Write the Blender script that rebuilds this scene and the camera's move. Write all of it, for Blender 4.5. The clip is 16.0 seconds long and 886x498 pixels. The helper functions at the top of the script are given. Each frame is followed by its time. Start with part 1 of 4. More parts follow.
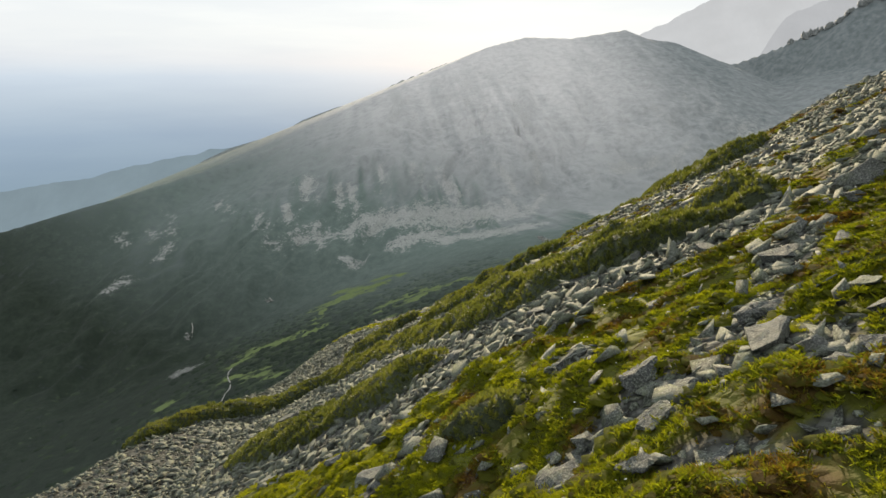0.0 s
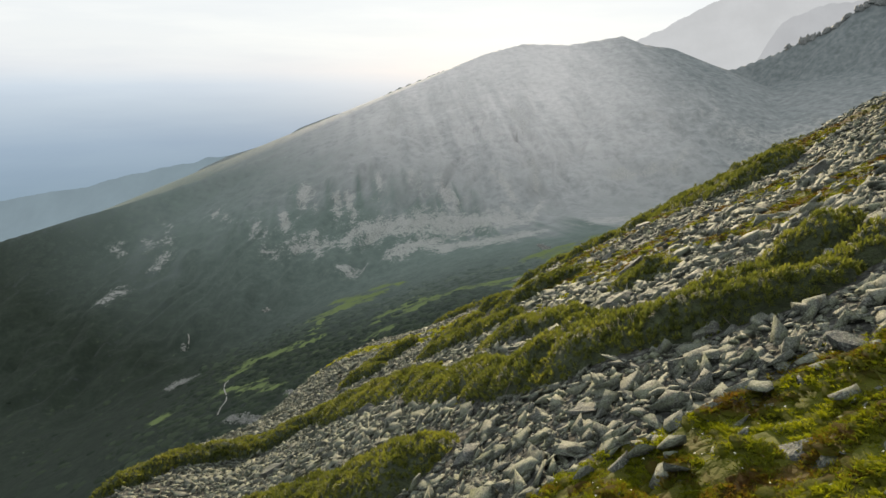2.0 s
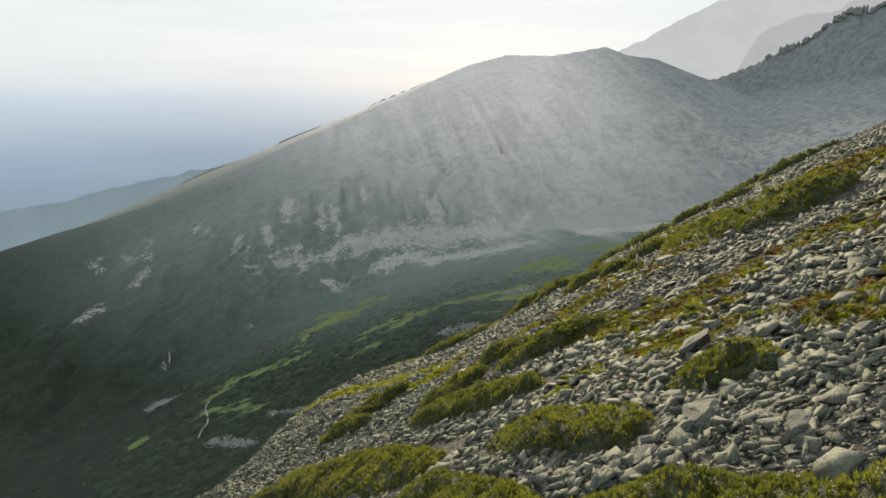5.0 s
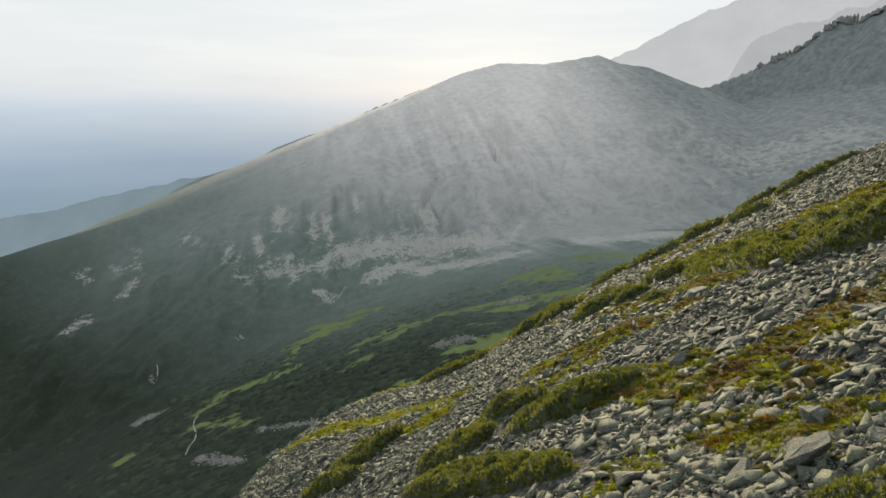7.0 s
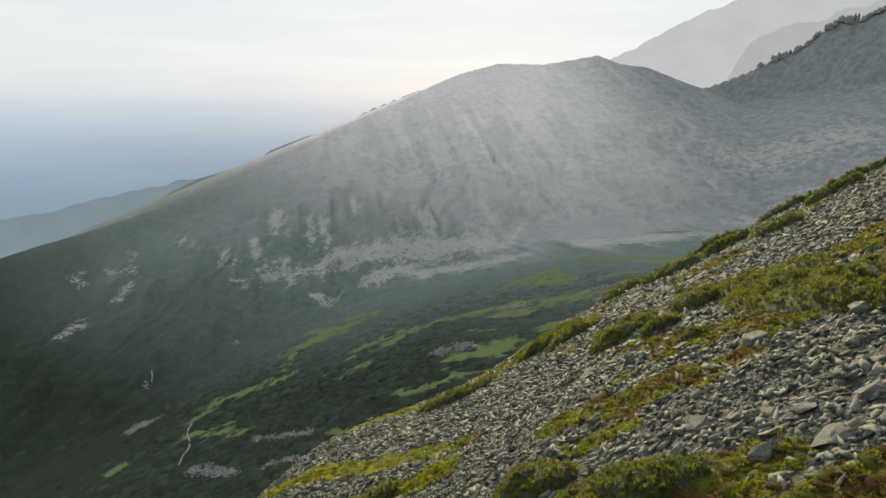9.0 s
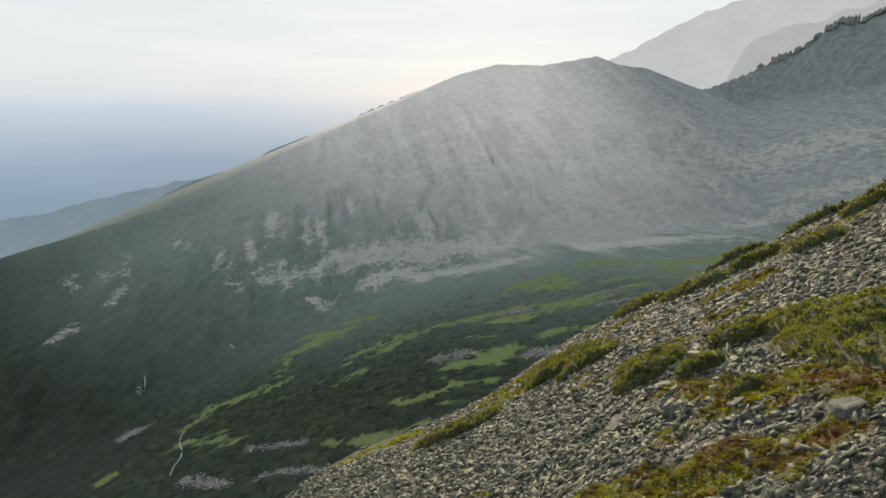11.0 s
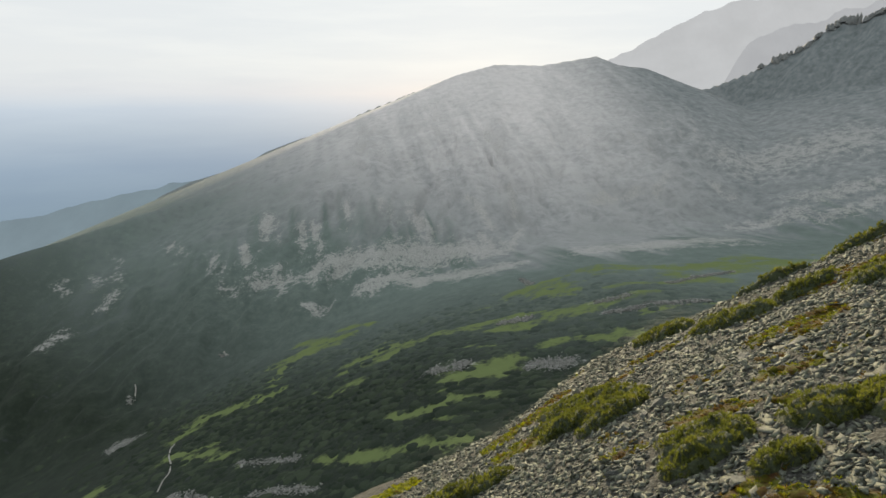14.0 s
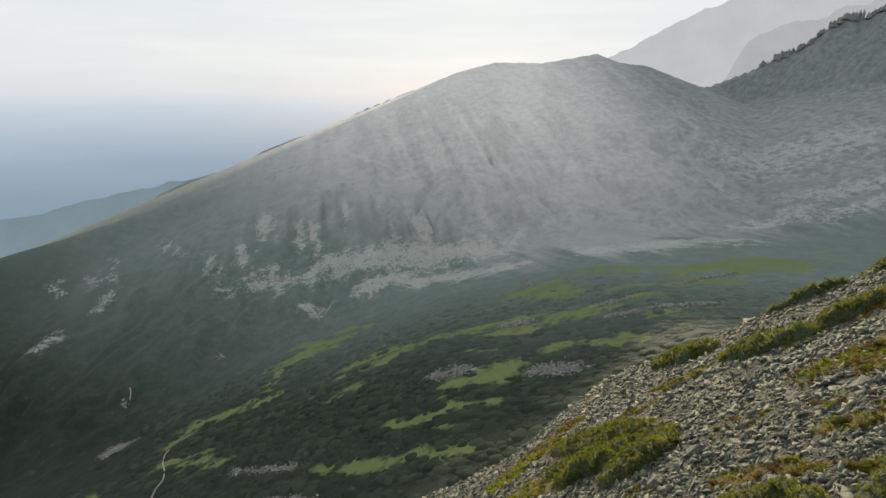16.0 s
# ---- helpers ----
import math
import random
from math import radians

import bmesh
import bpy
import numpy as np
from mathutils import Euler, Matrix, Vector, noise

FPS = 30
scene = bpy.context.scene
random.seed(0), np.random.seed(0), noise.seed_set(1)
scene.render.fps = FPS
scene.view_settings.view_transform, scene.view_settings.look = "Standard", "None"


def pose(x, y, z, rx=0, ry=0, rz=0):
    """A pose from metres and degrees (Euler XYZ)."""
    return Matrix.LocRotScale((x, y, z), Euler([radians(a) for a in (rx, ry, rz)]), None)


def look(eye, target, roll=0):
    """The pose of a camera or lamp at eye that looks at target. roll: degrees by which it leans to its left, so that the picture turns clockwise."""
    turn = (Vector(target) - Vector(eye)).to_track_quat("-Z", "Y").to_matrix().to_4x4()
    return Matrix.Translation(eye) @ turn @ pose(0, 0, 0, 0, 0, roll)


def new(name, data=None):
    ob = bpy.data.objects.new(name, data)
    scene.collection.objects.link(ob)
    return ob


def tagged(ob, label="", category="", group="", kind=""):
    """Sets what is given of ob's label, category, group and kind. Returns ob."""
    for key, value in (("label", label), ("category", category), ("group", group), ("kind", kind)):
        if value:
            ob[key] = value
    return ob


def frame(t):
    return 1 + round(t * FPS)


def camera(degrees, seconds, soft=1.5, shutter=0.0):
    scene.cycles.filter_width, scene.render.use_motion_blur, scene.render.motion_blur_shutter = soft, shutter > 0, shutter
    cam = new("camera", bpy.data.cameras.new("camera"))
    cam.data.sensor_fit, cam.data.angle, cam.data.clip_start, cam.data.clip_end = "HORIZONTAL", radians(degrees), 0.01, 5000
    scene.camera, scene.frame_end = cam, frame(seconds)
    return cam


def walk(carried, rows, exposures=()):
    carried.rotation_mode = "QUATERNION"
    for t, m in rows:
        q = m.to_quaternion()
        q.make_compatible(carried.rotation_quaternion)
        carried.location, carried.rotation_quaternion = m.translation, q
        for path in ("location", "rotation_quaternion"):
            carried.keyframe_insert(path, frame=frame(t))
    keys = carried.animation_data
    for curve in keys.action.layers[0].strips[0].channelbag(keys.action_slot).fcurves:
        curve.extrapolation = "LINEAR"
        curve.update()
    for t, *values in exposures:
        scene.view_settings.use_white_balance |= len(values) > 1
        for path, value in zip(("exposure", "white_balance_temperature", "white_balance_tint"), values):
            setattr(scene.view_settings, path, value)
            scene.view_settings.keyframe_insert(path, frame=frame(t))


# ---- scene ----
# ---------------------------------------------------------------- camera
cam = camera(70.0, 16.0, soft=1.5)
PATH = [
    (0.0, pose(2.29, -22.74, -0.21, 73.77, -0.57, 2.37)),
    (0.5, pose(2.14, -21.21, -0.22, 73.92, -0.48, 2.37)),
    (1.0, pose(2.00, -19.69, -0.23, 74.07, -0.40, 2.33)),
    (1.5, pose(1.87, -18.21, -0.22, 74.21, -0.34, 2.26)),
    (2.0, pose(1.74, -16.74, -0.17, 74.36, -0.28, 2.14)),
    (2.5, pose(1.59, -15.30, -0.11, 74.52, -0.20, 1.97)),
    (3.0, pose(1.43, -13.88, -0.01, 74.66, -0.11, 1.72)),
    (3.5, pose(1.25, -12.47, 0.10, 74.74, -0.05, 1.43)),
    (4.0, pose(1.07, -11.06, 0.24, 74.79, -0.01, 1.21)),
    (6.5, pose(0.06, -2.26, -0.03, 75.99, -0.02, 0.08)),
    (7.0, pose(-0.00, 0.00, -0.00, 75.99, -0.01, 0.03)),
    (7.5, pose(-0.06, 2.28, 0.04, 75.99, 0.03, -0.02)),
    (8.0, pose(-0.12, 4.59, 0.09, 76.00, 0.05, -0.06)),
    (8.5, pose(-0.18, 6.91, 0.14, 76.02, 0.06, -0.09)),
    (9.0, pose(-0.25, 9.24, 0.19, 76.04, 0.07, -0.11)),
    (11.5, pose(-0.55, 21.14, -0.01, 76.15, 0.03, -0.34)),
    (12.0, pose(-0.52, 23.47, -0.02, 76.18, 0.06, -0.38)),
    (12.5, pose(-0.49, 25.79, -0.04, 76.20, 0.09, -0.42)),
    (13.0, pose(-0.46, 28.09, -0.04, 76.21, 0.11, -0.45)),
    (13.5, pose(-0.44, 30.38, -0.04, 76.20, 0.11, -0.47)),
    (14.0, pose(-0.43, 32.66, -0.03, 76.19, 0.10, -0.49)),
    (14.5, pose(-0.44, 34.93, -0.02, 76.16, 0.08, -0.52)),
    (15.0, pose(-0.47, 37.22, -0.01, 76.11, 0.06, -0.54)),
    (15.5, pose(-0.52, 39.53, 0.01, 76.05, 0.08, -0.55)),
    (16.0, pose(-0.58, 41.84, 0.03, 76.01, 0.14, -0.56)),
]
walk(cam, PATH, [(0.0, 0.74), (3.0, 0.72), (6.5, 0.64), (12.0, 0.60), (16.0, 0.58)])

# ---------------------------------------------------------------- light
SUN_AZ = 4.0       # degrees to the right of straight ahead (+y)
SUN_EL = 10.5
sun = new("sun", bpy.data.lights.new("sun", "SUN"))
sun.data.energy, sun.data.angle, sun.data.color = 5.0, radians(1.0), (1.0, 0.82, 0.54)
sun.matrix_world = look((0, 0, 500), (-500 * math.sin(radians(SUN_AZ)) * math.cos(radians(SUN_EL)),
                                      -500 * math.cos(radians(SUN_AZ)) * math.cos(radians(SUN_EL)),
                                      500 - 500 * math.sin(radians(SUN_EL))))

world = bpy.data.worlds.new("world")
scene.world = world
world.use_nodes = True


def nodes_of(tree):
    tree.nodes.clear()

    def add(kind, **values):
        n = tree.nodes.new(kind)
        for key, value in values.items():
            if key.startswith("i_"):
                n.inputs[key[2:].replace("_", " ")].default_value = value
            else:
                setattr(n, key, value)
        return n

    def link(a, b):
        tree.links.new(a, b)
    return add, link


def ramp_of(node, stops):
    e = node.color_ramp.elements
    while len(e) < len(stops):
        e.new(0.5)
    for el, (p, c) in zip(e, stops):
        el.position, el.color = p, (*c, 1) if len(c) == 3 else c
    return node


add, link = nodes_of(world.node_tree)
STRENGTH = 0.08
sky = add("ShaderNodeTexSky", sky_type="NISHITA", sun_disc=False, sun_elevation=radians(SUN_EL),
          sun_rotation=radians(SUN_AZ), altitude=1500, air_density=1.0, dust_density=0.6, ozone_density=1.5)
coord = add("ShaderNodeTexCoord")
split = add("ShaderNodeSeparateXYZ")
link(coord.outputs["Generated"], split.inputs[0])
# a thin bright overcast over the sky, blue and dim low down over the far plains
lift = add("ShaderNodeMapRange")
lift.inputs["From Min"].default_value, lift.inputs["From Max"].default_value = -0.25, 0.75
link(split.outputs["Z"], lift.inputs["Value"])
veil = ramp_of(add("ShaderNodeValToRGB"), [
    (0.0, (0.20, 0.25, 0.30)), (0.07, (0.235, 0.33, 0.41)), (0.15, (0.315, 0.42, 0.54)), (0.20, (0.45, 0.55, 0.66)),
    (0.23, (0.56, 0.66, 0.77)), (0.26, (0.73, 0.77, 0.82)), (0.295, (0.84, 0.855, 0.86)), (0.40, (0.865, 0.885, 0.875)), (0.80, (1.06, 1.12, 1.15))])
link(lift.outputs[0], veil.inputs[0])
# flat banks of cloud
stretch = add("ShaderNodeMapping")
stretch.inputs["Scale"].default_value = (3.0, 3.0, 26.0)
link(coord.outputs["Generated"], stretch.inputs[0])
cloud = add("ShaderNodeTexNoise", i_Scale=1.3, i_Detail=7.0, i_Roughness=0.6)
link(stretch.outputs[0], cloud.inputs["Vector"])
cover = ramp_of(add("ShaderNodeValToRGB"), [(0.40, (0.86, 0.88, 0.93)), (0.62, (1.06, 1.05, 1.04))])
link(cloud.outputs["Fac"], cover.inputs[0])
banks = add("ShaderNodeMix", data_type="RGBA", blend_type="MULTIPLY")
banks.inputs["Factor"].default_value = 0.3
link(veil.outputs[0], banks.inputs["A"])
link(cover.outputs[0], banks.inputs["B"])
scaled = add("ShaderNodeVectorMath", operation="SCALE")
scaled.inputs["Scale"].default_value = 0.66 / STRENGTH
link(banks.outputs["Result"], scaled.inputs[0])
white = add("ShaderNodeMix", data_type="RGBA")
white.inputs["Factor"].default_value = 0.93
link(sky.outputs[0], white.inputs["A"])
link(scaled.outputs[0], white.inputs["B"])
back = add("ShaderNodeBackground", i_Strength=STRENGTH)
link(white.outputs["Result"], back.inputs[0])
end = add("ShaderNodeOutputWorld")
link(back.outputs[0], end.inputs[0])

# ---------------------------------------------------------------- noise on arrays


def lattice(ix, iy, seed):
    h = (ix.astype(np.int64) * 374761393 + iy.astype(np.int64) * 668265263 + seed * 974634721) & 0x7FFFFFFF
    h = ((h ^ (h >> 13)) * 1274126177) & 0x7FFFFFFF
    h = (h ^ (h >> 16)) & 0xFFFF
    return h / 32767.5 - 1.0


def wave(x, y, seed=0):
    """Smooth noise, -1 to 1, one bump a unit."""
    x, y = np.asarray(x, float), np.asarray(y, float)
    ix, iy = np.floor(x), np.floor(y)
    u, v = x - ix, y - iy
    u, v = u * u * (3 - 2 * u), v * v * (3 - 2 * v)
    a, b = lattice(ix, iy, seed), lattice(ix + 1, iy, seed)
    c, d = lattice(ix, iy + 1, seed), lattice(ix + 1, iy + 1, seed)
    return (a * (1 - u) + b * u) * (1 - v) + (c * (1 - u) + d * u) * v


def fbm(x, y, octaves=4, seed=0, gain=0.5):
    total, amp, out = 0.0, 1.0, 0.0
    for k in range(octaves):
        ca, sa = math.cos(0.6 * k), math.sin(0.6 * k)
        out = out + amp * wave((x * ca - y * sa) * 2 ** k + 17.3 * k, (x * sa + y * ca) * 2 ** k - 9.1 * k, seed + k)
        total += amp
        amp *= gain
    return out / total


def ease(a, lo, hi):
    t = np.clip((a - lo) / (hi - lo), 0, 1)
    return t * t * (3 - 2 * t)


def soft(a, w):
    """Zero for a below 0, a above, rounded over w."""
    return w * np.logaddexp(0, a / w)


def smax(a, b, w):
    return w * np.logaddexp(a / w, b / w)


# ---------------------------------------------------------------- the shape of the land
CREST = [(-1500, 420, -500), (-900, 620, -300), (-539, 760, -196), (-443, 850, -171), (-317, 940, -131), (-246, 1000, -106),
         (-166, 1060, -80), (-77, 1130, -28), (-19, 1160, 8), (37, 1190, 33), (105, 1220, 51), (192, 1240, 50),
         (296, 1260, 67), (336, 1265, 52), (394, 1275, 46), (461, 1290, 22), (521, 1310, 6), (594, 1280, 38),
         (617, 1265, 53), (656, 1240, 73), (674, 1220, 88), (690, 1200, 109), (710, 1185, 120), (724, 1175, 113),
         (736, 1150, 123), (742, 1120, 129), (860, 1085, 165), (1050, 1060, 200), (1300, 1050, 220)]
BACK_CREST = [(-45, 1330, 4), (-157, 1400, -37), (-239, 1450, -79), (-303, 1450, -95), (-381, 1450, -124),
              (-434, 1450, -155), (-553, 1450, -190), (-620, 1450, -220), (-700, 1450, -275), (-758, 1450, -345), (-1100, 1450, -560)]


def ridge(x, y, line, slope, steep_from=1e9):
    """Height of a ridge: its crest line less the slope times the distance, and the place along it; steeper walls from some x on."""
    best = np.full(x.shape, -1e9)
    along = np.zeros(x.shape)
    far = np.full(x.shape, 1e9)
    done = 0.0
    for (ax, ay, az), (bx, by, bz) in zip(line, line[1:]):
        dx, dy = bx - ax, by - ay
        n = math.hypot(dx, dy)
        t = np.clip(((x - ax) * dx + (y - ay) * dy) / (n * n), 0, 1)
        d = np.hypot(x - ax - t * dx, y - ay - t * dy)
        z = az + t * (bz - az) - slope * d
        if bx < -150:
            z = z - 0.15 * np.minimum(d, 60)
        if ax > steep_from:
            z = z - 0.80 * np.minimum(d, 105) + 0.05 * np.clip(d - 160, 0, 400)
        hit = z > best
        best = np.where(hit, z, best)
        along = np.where(hit, done + t * n, along)
        far = np.minimum(far, d)
        done += n
    return best, along, far


LEFT_END = -41.0


def rim_of(x):
    """Where the near slope breaks off, far along it."""
    xc = np.clip(x, -120, 330)
    return (132 + 0.62 * np.clip(xc, -60, 30) - 0.86 * np.clip(xc - 30, 0, 25) - 0.33 * np.clip(xc - 55, 0, 200)
            - 9 * np.exp(-((xc - 12) / 8) ** 2 / 2) + 7 * fbm(x / 22, x * 0 + 3.3, 3, 5))


def near_slope(x, y):
    """The boulder slope that the camera flies along: falls to the left and ahead, and breaks off beyond."""
    xc, yc = np.clip(x, -120, 330), np.clip(y, -160, 400)
    z = -13.84 + 0.5787 * xc - 0.2695 * yc - 0.00179 * xc * xc + 0.00102 * xc * yc - 0.00079 * yc * yc
    # a shoulder on the downhill side, from the middle of the slope on, and a lower one near its start
    z = z + 8.0 * np.exp(-((xc + 21) / 11.0) ** 2 / 2) / (1 + np.exp(-(yc - 60) / 11.0))
    z = z + 6.5 * ease(xc, -15, -29) * ease(yc, 66, 34)
    z = z + 0.07 * soft(xc - 45, 4)
    z = z + (0.8 * ease(yc, 62, 48) + 1.3 * ease(yc, 30, -2)) * ease(xc, -6, 6) - 0.8 * ease(yc, 62, 48) * ease(xc, -2, -12)
    z = z + 1.9 * ease(xc, 24, 42) * ease(yc, 68, 50)
    z = z - 1.3 * soft(y - rim_of(x), 2.0)
    left = LEFT_END + 5.3 * ease(yc, 25, 75) + 4 * fbm(y / 25, y * 0 + 8.1, 3, 6)
    z = z - 1.2 * soft(left - x, 2.5)
    return z


def valley(x, y):
    g = 0.03 * np.clip(x - 126, 0, 900) - 0.25 * np.clip(126 - x, 0, 126) - 0.42 * np.clip(-x, 0, 320) - 0.16 * np.clip(-x - 320, 0, 1500)
    z = -122 - 0.10 * (np.clip(y, 0, 900) - 407) + g
    return z + 7 * fbm(x / 120, y / 120, 3, 11)


def land(x, y):
    x, y = np.asarray(x, float), np.asarray(y, float)
    m, s, d = ridge(x, y, CREST, 0.40, 500)
    # gullies and ribs run down from the crest
    q = x + 0.2 * y
    rib = fbm(q / 70, d / 420, 3, 21)
    crag = 1 - 2 * np.abs(fbm(q / 30 + 2 * fbm(x / 80, y / 80, 2, 28), d / 75, 4, 27))
    front = 1 - ease(y - np.interp(x, [p[0] for p in CREST], [p[1] for p in CREST]), -8, 25)
    calm = 0.30 + 0.70 * ease(m, 10, -80)
    m = m + calm * front * ease(d, 0, 120) * (1 - 0.8 * ease(x, 380, 500)) * (11 * rib - 7 * np.abs(fbm(q / 38, d / 200, 2, 25)) - 3) + calm * front * np.where(x < -120, ease(d, 50, 190), ease(d, 12, 90)) * (5 * fbm(x / 22, y / 22, 4, 22) + 8 * crag) * (1 - 0.92 * ease(x, 380, 500))
    m = m + 0.7 * fbm(x / 16, y / 16, 3, 23) * ease(x, -150, 100) * (1 - 0.9 * ease(x, 400, 500)) + 20 * ease(d, 20, 0) * np.maximum(0, fbm(q / 20, q * 0, 3, 29)) * ease(x, 585, 660)
    b, sb, db = ridge(x, y, BACK_CREST, 0.62)
    b = b + ease(db, 0, 150) * 10 * fbm(sb / 90, db / 300, 3, 31)
    v = valley(x, y)
    z = smax(smax(m, b, 2.0), v, 9.0)
    z = np.where((x < -1300) | (y > 1700), np.minimum(z, smax(v, z - 0.4 * np.maximum(-1300 - x, y - 1700), 9)), z)
    z = z - 0.45 * soft(y - 1750, 40) - 0.35 * soft(-1450 - x, 40)
    z = np.maximum(z, -1000)
    n = near_slope(x, y)
    z = smax(z, n, 3.0)
    return z


def axis(parts):
    out = [parts[0][0]]
    for lo, hi, step in parts:
        k = max(1, int(round((hi - lo) / step)))
        out += [lo + (hi - lo) * (i + 1) / k for i in range(k)]
    return np.array(out)


GX = axis([(-4600, -1400, 200), (-1400, -700, 14), (-700, -330, 7), (-330, -60, 3.5), (-60, -40, 1.4), (-40, 75, 0.7), (75, 120, 1.4), (120, 160, 3), (160, 330, 4), (330, 800, 6.5), (800, 1400, 40), (1400, 4600, 200)])
GY = axis([(-400, -60, 30), (-60, -26, 2), (-26, 20, 0.45), (20, 160, 0.75), (160, 240, 2.8), (240, 600, 3.6), (600, 1350, 6), (1350, 1700, 14), (1700, 4700, 150)])


def sheet(name, gx, gy, height):
    X, Y = np.meshgrid(gx, gy)
    Z = height(X, Y)
    nx, ny = len(gx), len(gy)
    co = np.stack([X, Y, Z], -1).reshape(-1, 3)
    idx = np.arange(nx * ny).reshape(ny, nx)
    f = np.stack([idx[:-1, :-1], idx[:-1, 1:], idx[1:, 1:], idx[1:, :-1]], -1).reshape(-1, 4)
    me = bpy.data.meshes.new(name)
    me.vertices.add(len(co))
    me.vertices.foreach_set("co", co.ravel())
    me.loops.add(f.size)
    me.loops.foreach_set("vertex_index", f.ravel().astype(np.int32))
    me.polygons.add(len(f))
    me.polygons.foreach_set("loop_start", np.arange(0, f.size, 4, dtype=np.int32))
    me.update(calc_edges=True)
    me.polygons.foreach_set("use_smooth", np.ones(len(f), bool))
    return me, X, Y, Z


def material(name):
    m = bpy.data.materials.new(name)
    m.use_nodes = True
    return (m, *nodes_of(m.node_tree))


def noise_node(add, link, vec, scale, detail=5.0, rough=0.6):
    n = add("ShaderNodeTexNoise", i_Scale=scale, i_Detail=detail, i_Roughness=rough)
    link(vec, n.inputs["Vector"])
    return n.outputs["Fac"]


def blend(add, link, fac, a, b):
    n = add("ShaderNodeMix", data_type="RGBA")
    for sock, v in ((n.inputs["Factor"], fac), (n.inputs["A"], a), (n.inputs["B"], b)):
        if isinstance(v, tuple):
            sock.default_value = (*v, 1)
        elif isinstance(v, float):
            sock.default_value = v
        else:
            link(v, sock)
    return n.outputs["Result"]


def steps(add, link, fac, stops):
    n = ramp_of(add("ShaderNodeValToRGB"), stops)
    link(fac, n.inputs[0])
    return n.outputs[0]


def arith(add, link, op, a, b):
    n = add("ShaderNodeMath", operation=op)
    for sock, v in zip(n.inputs, (a, b)):
        if isinstance(v, float):
            sock.default_value = v
        else:
            link(v, sock)
    return n.outputs[0]


def bump_on(add, link, bs, height, strength, distance):
    n = add("ShaderNodeBump", i_Strength=strength, i_Distance=distance)
    link(height, n.inputs["Height"])
    link(n.outputs[0], bs.inputs["Normal"])


# the land: turf, stones, dwarf pine heath, meadow, cliff and gravel
mat_ground, add, link = material("mountain_ground")
bs = add("ShaderNodeBsdfPrincipled", i_Roughness=0.92)
bs.inputs["Specular IOR Level"].default_value = 0.15
pos = add("ShaderNodeNewGeometry").outputs["Position"]
za = add("ShaderNodeSeparateColor")
link(add("ShaderNodeAttribute", attribute_name="zone").outputs["Color"], za.inputs[0])
zb = add("ShaderNodeSeparateColor")
link(add("ShaderNodeAttribute", attribute_name="cover").outputs["Color"], zb.inputs[0])
n_mid = noise_node(add, link, pos, 0.09, 6.0, 0.65)
n_small = noise_node(add, link, pos, 0.7, 6.0, 0.65)
n_mix = arith(add, link, "ADD", arith(add, link, "MULTIPLY", n_mid, 0.6), arith(add, link, "MULTIPLY", noise_node(add, link, pos, 0.28, 6.0, 0.7), 0.4))
n_rock = arith(add, link, "ADD", arith(add, link, "MULTIPLY", n_mix, 0.6), arith(add, link, "MULTIPLY", noise_node(add, link, pos, 0.42, 6.0, 0.75), 0.4))
n_fine = noise_node(add, link, pos, 6.0, 5.0, 0.7)


def edge(mask, noise_out, hard=6.0, push=0.55):
    """A mask whose border is broken up by noise."""
    t = arith(add, link, "ADD", mask, arith(add, link, "MULTIPLY", arith(add, link, "SUBTRACT", noise_out, 0.5), push * 2))
    t = arith(add, link, "MULTIPLY", arith(add, link, "SUBTRACT", t, 0.5), hard)
    n = add("ShaderNodeMath", operation="ADD", use_clamp=True)
    link(t, n.inputs[0])
    n.inputs[1].default_value = 0.5
    return n.outputs[0]


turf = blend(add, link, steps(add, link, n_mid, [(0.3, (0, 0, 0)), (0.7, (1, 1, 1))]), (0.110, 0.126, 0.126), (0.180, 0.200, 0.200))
# upper mountain colour, lightened to imitate haze
pale_haze = blend(add, link, steps(add, link, n_mix, [(0.38, (0, 0, 0)), (0.62, (1, 1, 1))]), (0.46, 0.440, 0.425), (0.55, 0.525, 0.505))
# heath with haze painted in: dark down the valley, paler towards its head
HAZE_SPAN = (345.0, 600.0)
haze_fac = add("ShaderNodeMapRange")
haze_fac.inputs["From Min"].default_value, haze_fac.inputs["From Max"].default_value = HAZE_SPAN
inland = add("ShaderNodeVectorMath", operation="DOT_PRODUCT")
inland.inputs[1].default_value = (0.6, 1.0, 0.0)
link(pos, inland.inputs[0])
link(inland.outputs["Value"], haze_fac.inputs["Value"])
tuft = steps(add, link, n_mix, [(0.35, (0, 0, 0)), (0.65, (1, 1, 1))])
heath = blend(add, link, haze_fac.outputs[0], blend(add, link, tuft, (0.011, 0.016, 0.011), (0.028, 0.038, 0.026)), blend(add, link, tuft, (0.085, 0.112, 0.100), (0.135, 0.165, 0.148)))
meadow = blend(add, link, n_rock, (0.058, 0.082, 0.030), (0.160, 0.198, 0.070))
rock = blend(add, link, steps(add, link, n_small, [(0.3, (0, 0, 0)), (0.7, (1, 1, 1))]), (0.20, 0.20, 0.19), (0.44, 0.43, 0.40))
mossy_x = add("ShaderNodeSeparateXYZ")
link(pos, mossy_x.inputs[0])
mossy = add("ShaderNodeMapRange")
mossy.inputs["From Min"].default_value, mossy.inputs["From Max"].default_value = 16.0, -8.0
mossy.inputs["To Min"].default_value, mossy.inputs["To Max"].default_value = -0.04, 0.11
link(mossy_x.outputs[0], mossy.inputs["Value"])
